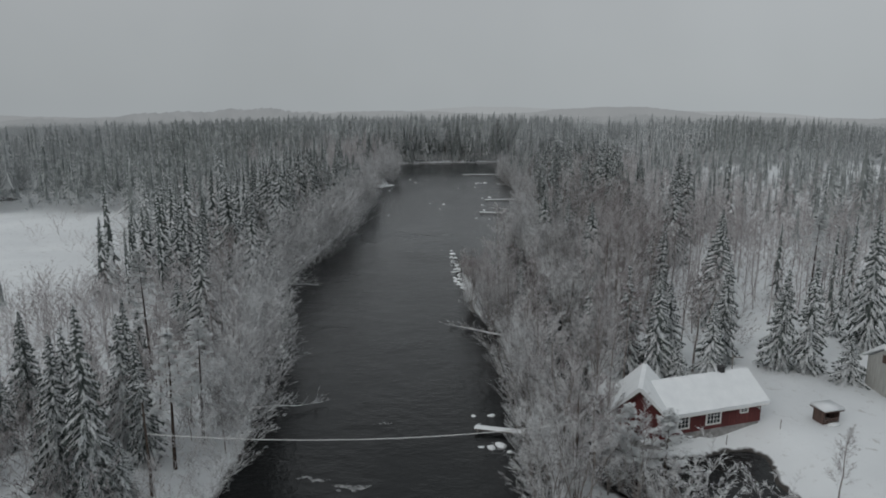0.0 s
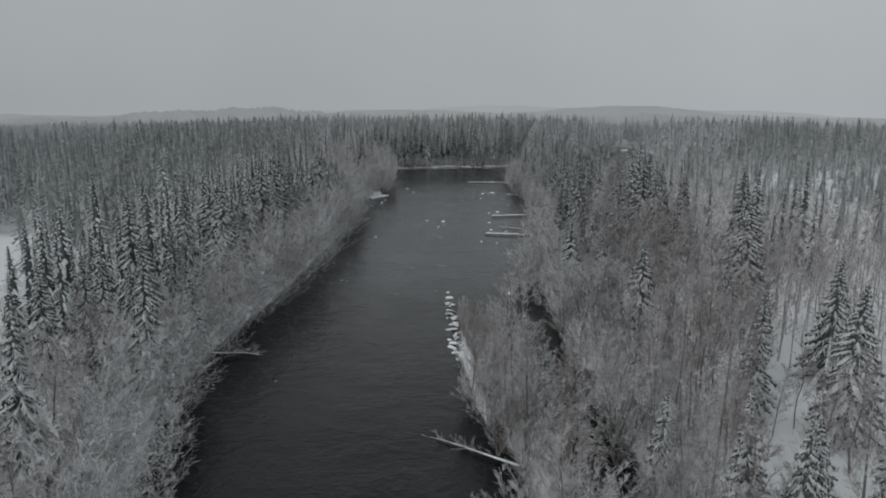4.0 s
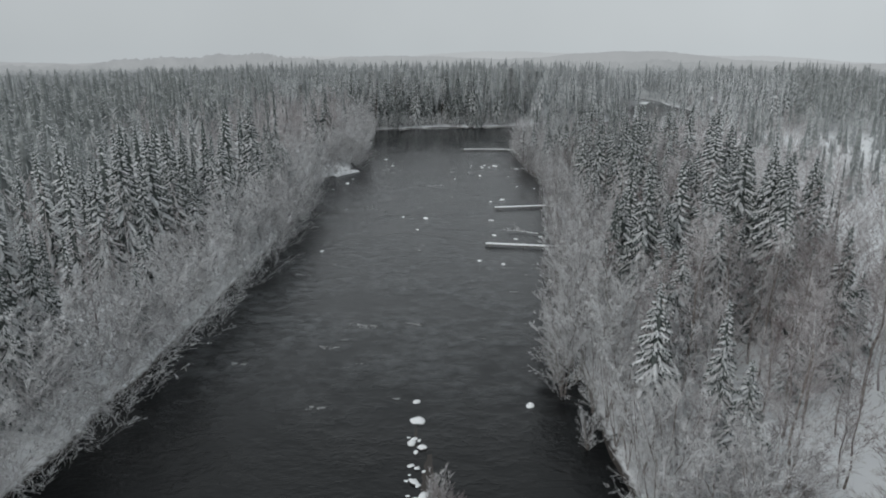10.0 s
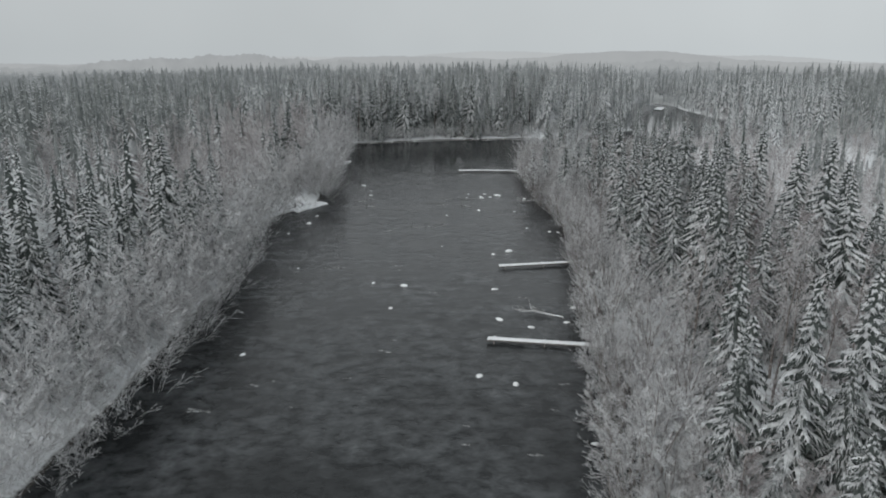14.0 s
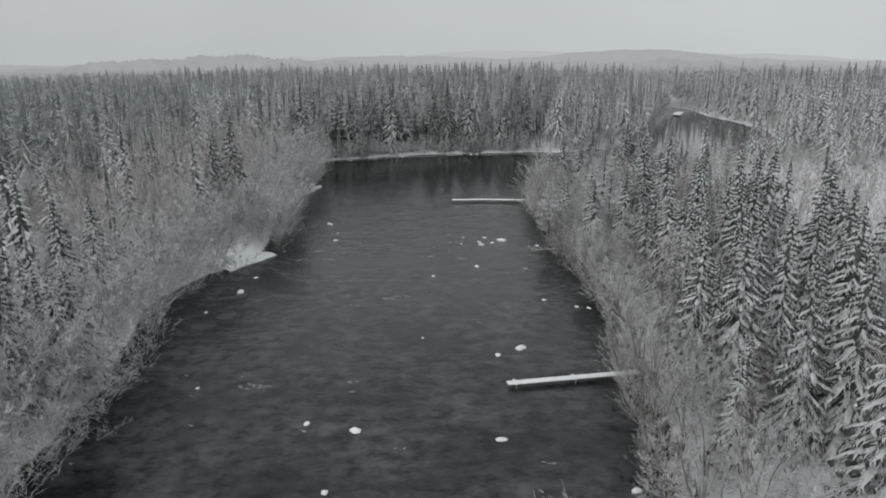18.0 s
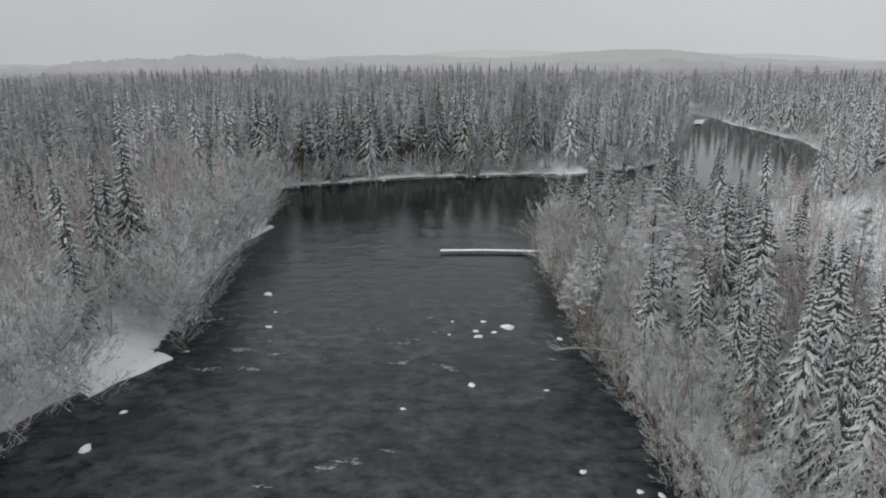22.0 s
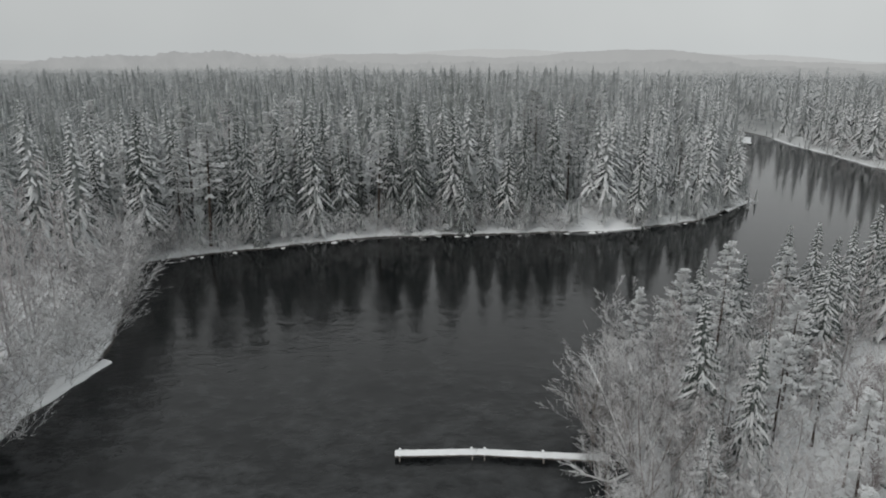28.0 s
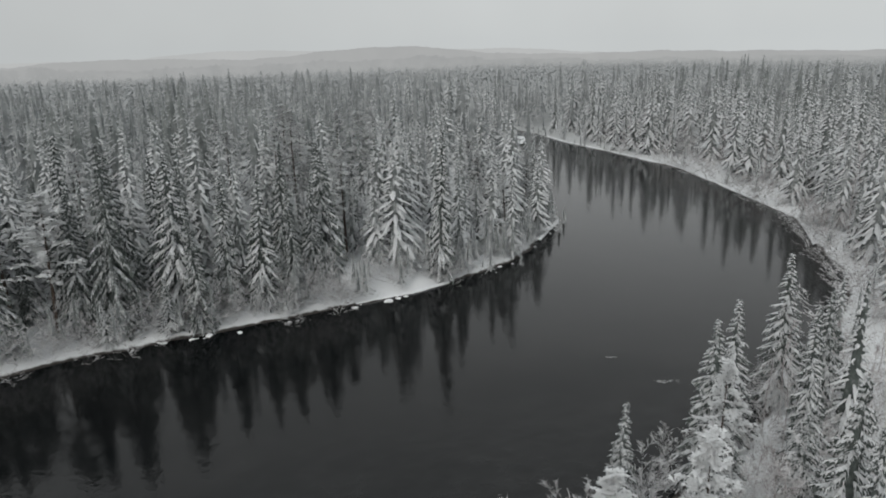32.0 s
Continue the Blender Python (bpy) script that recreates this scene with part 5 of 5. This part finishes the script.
for k, (x, y, s) in enumerate(((0.0, 238.6, 1.6), (1.4, 239.4, 1.8), (4.8, 240.9, 1.4), (-13.0, 260.0, 2.4), (4.0, 256.8, 1.8), (8.6, 256.0, 2.2), (4.1, 261.9, 1.6), (5.2, 262.8, 1.2), (1.5, 265.5, 0.9),
                               (7.0, 269.3, 0.8), (-10.6, 262.3, 1.2), (-18.5, 259.7, 1.6), (-14.9, 255.3, 1.9), (-10.9, 255.4, 2.0), (-9.0, 258.9, 1.4), (7.7, 264.8, 0.8), (18.9, 270.3, 0.9), (19.9, 257.9, 0.9),
                               (-10.4, 214.7, 2.2), (-11.8, 216.7, 1.2), (-1.2, 215.9, 0.7), (-13.1, 260.3, 1.0), (15.7, 202.5, 0.8), (4.0, 204.3, 0.8), (-16.0, 144.8, 1.6), (-7.3, 148.9, 1.3), (-6.5, 136.2, 1.3),
                               (-4.5, 154.4, 1.0), (-4.9, 155.0, 2.0), (1.2, 155.6, 1.5), (-15.9, 173.3, 1.7), (-0.3, 185.9, 1.2), (-11.0, 214.3, 1.2), (-12.2, 178.2, 0.7), (8.0, 168.2, 0.8), (13.2, 166.9, 1.0),
                               (-3.8, 179.8, 0.8), (-7.7, 174.0, 0.6), (-8.2, 149.2, 1.0), (0.4, 138.0, 0.8), (-9.6, 45.2, 1.8), (-6.4, 43.9, 2.2), (-4.4, 55.7, 1.0), (-16.9, 99.7, 0.7), (55.5, 333.7, 1.6), (53.5, 340.2, 0.8))):
    foam(x, y, s, k)
rngf = np.random.default_rng(5)
for k in range(26):
    y = 118 + 140 * rngf.random()
    x = -18 + 36 * rngf.random()
    if shore([x], [y])[0][0] < -2:
        foam(x, y, 0.3 + 0.45 * rngf.random(), k + 60)


# ---- rope across the river ----
rope = thing("river_rope", Matrix.Translation((-21, 40.0, 0)), "white rimed rope slung across the river between trees", "rope")
pts = []
for k in range(25):
    t = k / 24
    pts.append((32.5 * t, 1.6 * t, 6.75 + 0.3 * t - 0.9 * 4 * t * (1 - t)))
v, f = tube(pts, [0.042] * 25, 6)
part("line", mesh_from("rope_line", v, f, [M_ROPE], smooth=True), None, rope)
for x, z in ((0, 6.75), (32.5, 7.05)):
    v, f = tube([(x, 1.6 * x / 32.5, -0.2), (x + 0.1, 1.6 * x / 32.5, z * 0.5), (x, 1.6 * x / 32.5, z + 2.5)], [0.13, 0.11, 0.06], 7)
    part("anchor_pole", mesh_from("anchor_pole", v, f, [M_BARK], smooth=True), None, rope)


# ---- red cabin with a cross wing ----
def snow_roof(x0, x1, y0, y1, eave, top, thick, mat, name, parent, label):
    """A gabled slab along x, with rounded eaves when it is snow."""
    ym = (y0 + y1) / 2
    bm = bmesh.new()
    a, b = (y0, eave), (y1, eave)
    outline = [a, (ym, top), b, (b[0], b[1] + thick * 0.75), (y1 - 0.25, eave + thick * 1.05), (ym + 0.2, top + thick), (ym - 0.2, top + thick), (y0 + 0.25, eave + thick * 1.05), (a[0], a[1] + thick * 0.75)]
    n = 14
    rows = []
    for k in range(n + 1):
        x = x0 + (x1 - x0) * k / n
        rows.append([bm.verts.new((x, y, z + (0.05 * noise.noise(Vector((x, y * 2, 1.0))) if 3 <= i else 0))) for i, (y, z) in enumerate(outline)])
    bm.faces.new(rows[0])
    bm.faces.new(rows[-1][::-1])
    for r0, r1 in zip(rows[:-1], rows[1:]):
        for i in range(len(outline)):
            j = (i + 1) % len(outline)
            bm.faces.new((r0[j], r0[i], r1[i], r1[j]))
    bmesh.ops.recalc_face_normals(bm, faces=bm.faces)
    return part(name, bm, mat, parent, label)


def window(parent, x, y, z, w, h, bars, flip=1):
    """A casement in a wall that faces -y: white frame and bars, dark panes."""
    fr = part("window", boxed(x - w / 2, x + w / 2, y - 0.05, y + 0.03, z - h / 2, z + h / 2, bevel=0.01), M_GLASS, parent, "multi-paned window with white frame")
    for a in ((x - w / 2 - 0.12, x - w / 2 + 0.02, z - h / 2 - 0.12, z + h / 2 + 0.12), (x + w / 2 - 0.02, x + w / 2 + 0.12, z - h / 2 - 0.12, z + h / 2 + 0.12),
              (x - w / 2 + 0.02, x + w / 2 - 0.02, z + h / 2, z + h / 2 + 0.12), (x - w / 2 + 0.02, x + w / 2 - 0.02, z - h / 2 - 0.12, z - h / 2)):
        part("frame", boxed(a[0], a[1], y - 0.10, y + 0.03, a[2], a[3], bevel=0.01), M_WHITE, fr)
    for k in range(1, bars):
        c = x - w / 2 + w * k / bars
        part("glazing_bar", boxed(c - 0.025, c + 0.025, y - 0.075, y - 0.045, z - h / 2, z + h / 2), M_WHITE, fr)
    for c in (z - h / 6, z + h / 6):
        part("glazing_bar", boxed(x - w / 2, x + w / 2, y - 0.07, y - 0.045, c - 0.02, c + 0.02), M_WHITE, fr)
    return fr


cabin = thing("cabin", pose(20.6, 50.0, 1.3, 0, 0, 18.5), "small red wooden cabin with white windows under deep snow", "house")
LX, LY, EV, RT = 11.1, 5.6, 2.3, 4.0
part("plinth", boxed(0.05, LX - 0.05, 0.05, LY - 0.05, -0.8, 0.32, bevel=0.03), M_STONE, cabin, "grey stone plinth")
part("front_wall", boxed(0, LX, 0, 0.16, 0.3, EV + 0.12), M_RED, cabin)
part("back_wall", boxed(0, LX, LY - 0.16, LY, 0.3, EV + 0.12), M_RED, cabin)
for x0 in (0.0, LX - 0.16):
    bm = bmesh.new()
    prism(bm, [(0.17, 0.3), (LY - 0.17, 0.3), (LY - 0.17, EV + 0.1), (LY / 2, RT - 0.02), (0.17, EV + 0.1)], 0, 0.16)
    bmesh.ops.transform(bm, matrix=Matrix(((0, 1, 0, x0), (1, 0, 0, 0), (0, 0, 1, 0), (0, 0, 0, 1))), verts=bm.verts)
    bmesh.ops.recalc_face_normals(bm, faces=bm.faces)
    part("gable_wall", bm, M_RED, cabin)
lath = bpy.data.meshes.new("batten")
bm = boxed(-0.022, 0.022, -0.03, 0.004, 0.34, EV + 0.05)
bm.to_mesh(lath)
bm.free()
lath.materials.append(M_RED)
for k in range(int(LX / 0.28)):
    x = 0.15 + k * 0.28
    if abs(x - 5.75) < 1.05 or abs(x - 9.15) < 0.62 or abs(x - 2.45) < 0.85:
        continue
    part("batten", lath, None, cabin).matrix_basis = Matrix.Translation((x, -0.004, 0))
for x in (-0.01, LX - 0.11):
    part("corner_board", boxed(x, x + 0.12, -0.045, 0.08, 0.3, EV + 0.1, bevel=0.01), M_RED, cabin)
part("roof_deck", (lambda bm: (prism(bm, [(-0.45, EV - 0.16), (LY / 2, RT), (LY + 0.45, EV - 0.16), (LY + 0.45, EV - 0.04), (LY / 2, RT + 0.12), (-0.45, EV - 0.04)], -0.5, LX + 0.5),
                               bmesh.ops.transform(bm, matrix=Matrix(((0, 1, 0, 0), (1, 0, 0, 0), (0, 0, 1, 0), (0, 0, 0, 1))), verts=bm.verts),
                               bmesh.ops.recalc_face_normals(bm, faces=bm.faces), bm)[-1])(bmesh.new()), M_BROWN, cabin)
snow_roof(-0.55, LX + 0.55, -0.52, LY + 0.52, EV - 0.05, RT + 0.125, 0.34, M_SNOW, "roof_snow", cabin, "thick smooth layer of roof snow")
part("fascia", boxed(-0.5, LX + 0.5, -0.5, -0.455, EV - 0.2, EV - 0.02), M_WHITE, cabin)
window(cabin, 5.75, 0.0, 1.42, 1.45, 1.15, 4)
window(cabin, 2.45, 0.0, 1.42, 1.1, 1.15, 3)
window(cabin, 9.15, 0.0, 1.75, 0.72, 0.5, 2)
part("wall_lamp", boxed(LX - 0.3, LX - 0.16, -0.16, -0.01, 1.55, 1.75, bevel=0.03), M_WHITE, cabin)
chim = part("chimney", boxed(8.35, 8.85, LY / 2 - 0.25, LY / 2 + 0.25, RT - 0.1, RT + 0.95, bevel=0.03), M_SOOT, cabin, "black sheet-clad chimney")
part("chimney_cap", boxed(8.28, 8.92, LY / 2 - 0.32, LY / 2 + 0.32, RT + 0.95, RT + 1.03, bevel=0.02), M_SOOT, chim)
# the wing is turned askew across the main body's end to fit the camera's view
WX0, WX1, WY0, WY1, WT = -2.2, 2.5, 0.35, 5.8, 4.75
skew = cabin.matrix_basis.inverted() @ pose(18.45, 49.9, 1.3, 0, 0, -19)


def wing(name, bm, mat, label=""):
    bmesh.ops.transform(bm, matrix=skew, verts=bm.verts)
    return part(name, bm, mat, cabin, label)


xm = (WX0 + WX1) / 2
wing("wing_plinth", boxed(WX0 + 0.05, WX1 - 0.05, WY0 + 0.05, WY1 - 0.05, -0.8, 0.3, bevel=0.03), M_STONE)
for y0 in (WY0, WY1 - 0.16):
    wing("wing_gable", prism(bmesh.new(), [(WX0 + 0.17, 0.3), (WX1 - 0.17, 0.3), (WX1 - 0.17, EV + 0.1), (xm, WT - 0.05), (WX0 + 0.17, EV + 0.1)], y0, y0 + 0.16), M_RED)
wing("wing_wall", boxed(WX0, WX0 + 0.16, WY0, WY1, 0.3, EV + 0.12), M_RED)
wing("wing_wall", boxed(WX1 - 0.16, WX1, WY0, WY1, 0.3, EV + 0.12), M_RED)
wing("wing_roof_snow", prism(bmesh.new(), [(WX0 - 0.45, EV - 0.16), (xm, WT), (WX1 + 0.45, EV - 0.16), (WX1 + 0.45, EV + 0.2), (WX1 + 0.2, EV + 0.36), (xm + 0.2, WT + 0.34), (xm - 0.2, WT + 0.34),
                                           (WX0 - 0.2, EV + 0.36), (WX0 - 0.45, EV + 0.2)], WY0 - 0.45, WY1 + 0.45), M_SNOW, "snow-laden roof of the cross wing")
for y0 in (WY0 - 0.5, WY1 + 0.46):
    wing("wing_bargeboard", prism(bmesh.new(), [(WX0 - 0.5, EV - 0.3), (xm, WT - 0.12), (WX1 + 0.5, EV - 0.3), (WX1 + 0.5, EV - 0.17), (xm, WT + 0.02), (WX0 - 0.5, EV - 0.17)], y0, y0 + 0.04), M_BROWN)

# small open wood store in the yard
shed = thing("wood_store", pose(37.0, 53.2, 1.28, 0, 0, 15), "little dark wooden wood store with snowy lean-to roof", "shed")
for x, y in ((0.06, 0.06), (1.74, 0.06), (0.06, 1.24), (1.74, 1.24)):
    part("post", boxed(x - 0.05, x + 0.05, y - 0.05, y + 0.05, -0.1, 1.35, bevel=0.01), M_BROWN, shed)
part("back_wall", boxed(0, 1.8, 1.3, 1.35, 0.05, 1.3), M_BROWN, shed)
for x in (0.0, 1.76):
    part("side_wall", boxed(x, x + 0.04, 0.12, 1.18, 0.05, 1.2), M_BROWN, shed)
for k in range(3):
    part("front_board", boxed(0.1, 1.7, -0.03, 0.0, 0.1 + 0.2 * k, 0.26 + 0.2 * k, bevel=0.006), M_BROWN, shed)
bm = boxed(-0.25, 2.05, -0.3, 1.6, 1.36, 1.42)
part("roof", bm, M_BROWN, shed)
part("roof_snow", boxed(-0.28, 2.08, -0.33, 1.63, 1.425, 1.72, bevel=0.1), M_SNOW, shed, "thick cap of snow", True)
part("snow_heap", boxed(0.2, 1.6, -0.55, -0.06, -0.1, 0.3, bevel=0.14), M_SNOW, shed, smooth=True)

# pale outbuilding at the edge of the yard
barn = thing("outbuilding", pose(47.3, 58.0, 1.3, 0, 0, 8), "pale grey boarded outbuilding with a snowy gable roof", "house")
part("front_wall", boxed(0, 7, 0, 0.15, -0.3, 3.4), M_PALE, barn)
part("back_wall", boxed(0, 7, 4.85, 5, -0.3, 3.4), M_PALE, barn)
for x0 in (0.0, 6.85):
    bm = bmesh.new()
    prism(bm, [(0.16, -0.3), (4.84, -0.3), (4.84, 3.38), (2.5, 5.0), (0.16, 3.38)], 0, 0.15)
    bmesh.ops.transform(bm, matrix=Matrix(((0, 1, 0, x0), (1, 0, 0, 0), (0, 0, 1, 0), (0, 0, 0, 1))), verts=bm.verts)
    bmesh.ops.recalc_face_normals(bm, faces=bm.faces)
    part("gable_wall", bm, M_PALE, barn)
snow_roof(-0.5, 7.5, -0.5, 5.5, 3.2, 5.06, 0.36, M_SNOW, "roof_snow", barn, "thick layer of roof snow")
part("gable_hatch", boxed(-0.03, 0.02, 2.0, 3.0, 3.3, 4.2, bevel=0.01), M_BROWN, barn)

# service pole behind the cabin
pole = thing("service_pole", pose(32.2, 63.0, 1.25), "thin grey wooden pole with a short crossarm", "pole")
v, f = tube([(0, 0, -0.2), (0, 0, 3.4)], [0.07, 0.05], 8)
part("shaft", mesh_from("pole_shaft", v, f, [M_BOARD_GREY], smooth=True), None, pole)
part("crossarm", boxed(-0.1, 1.1, -0.04, 0.04, 3.05, 3.15, bevel=0.01), M_BOARD_GREY, pole)

# garden fence stakes beside the landing
for x, y in ((27.2, 51.2), (32.6, 52.4)):
    v, f = tube([(0, 0, -0.2), (0.02, 0.01, 0.95)], [0.04, 0.035], 6)
    st = new("garden_stake", mesh_from("garden_stake", v, f, [M_BOARD_GREY], smooth=True))
    st.matrix_basis = pose(x, y, float(height(np.array([x]), np.array([y]))[0]))
    tagged(st, "short grey wooden stake standing in snow", "stake", "stakes at the landing")

# power line over the far reach
line = thing("power_line", Matrix.Translation((72, 318, 0)), "thin twin power line crossing the river bend on poles", "power line")
for x, y in ((0, 0), (66, 42)):
    v, f = tube([(x, y, 0.8), (x, y, 11.5)], [0.14, 0.09], 8)
    part("pole", mesh_from("line_pole", v, f, [M_BOARD_GREY], smooth=True), None, line)
for off in (-0.7, 0.7):
    pts = [(66 * k / 16 - off * 0.54, 42 * k / 16 + off * 0.84, 11.2 - 2.2 * 4 * (k / 16) * (1 - k / 16) * 0.5) for k in range(17)]
    v, f = tube(pts, [0.025] * 17, 4)
    part("wire", mesh_from("line_wire", v, f, [M_WIRE]), None, line)
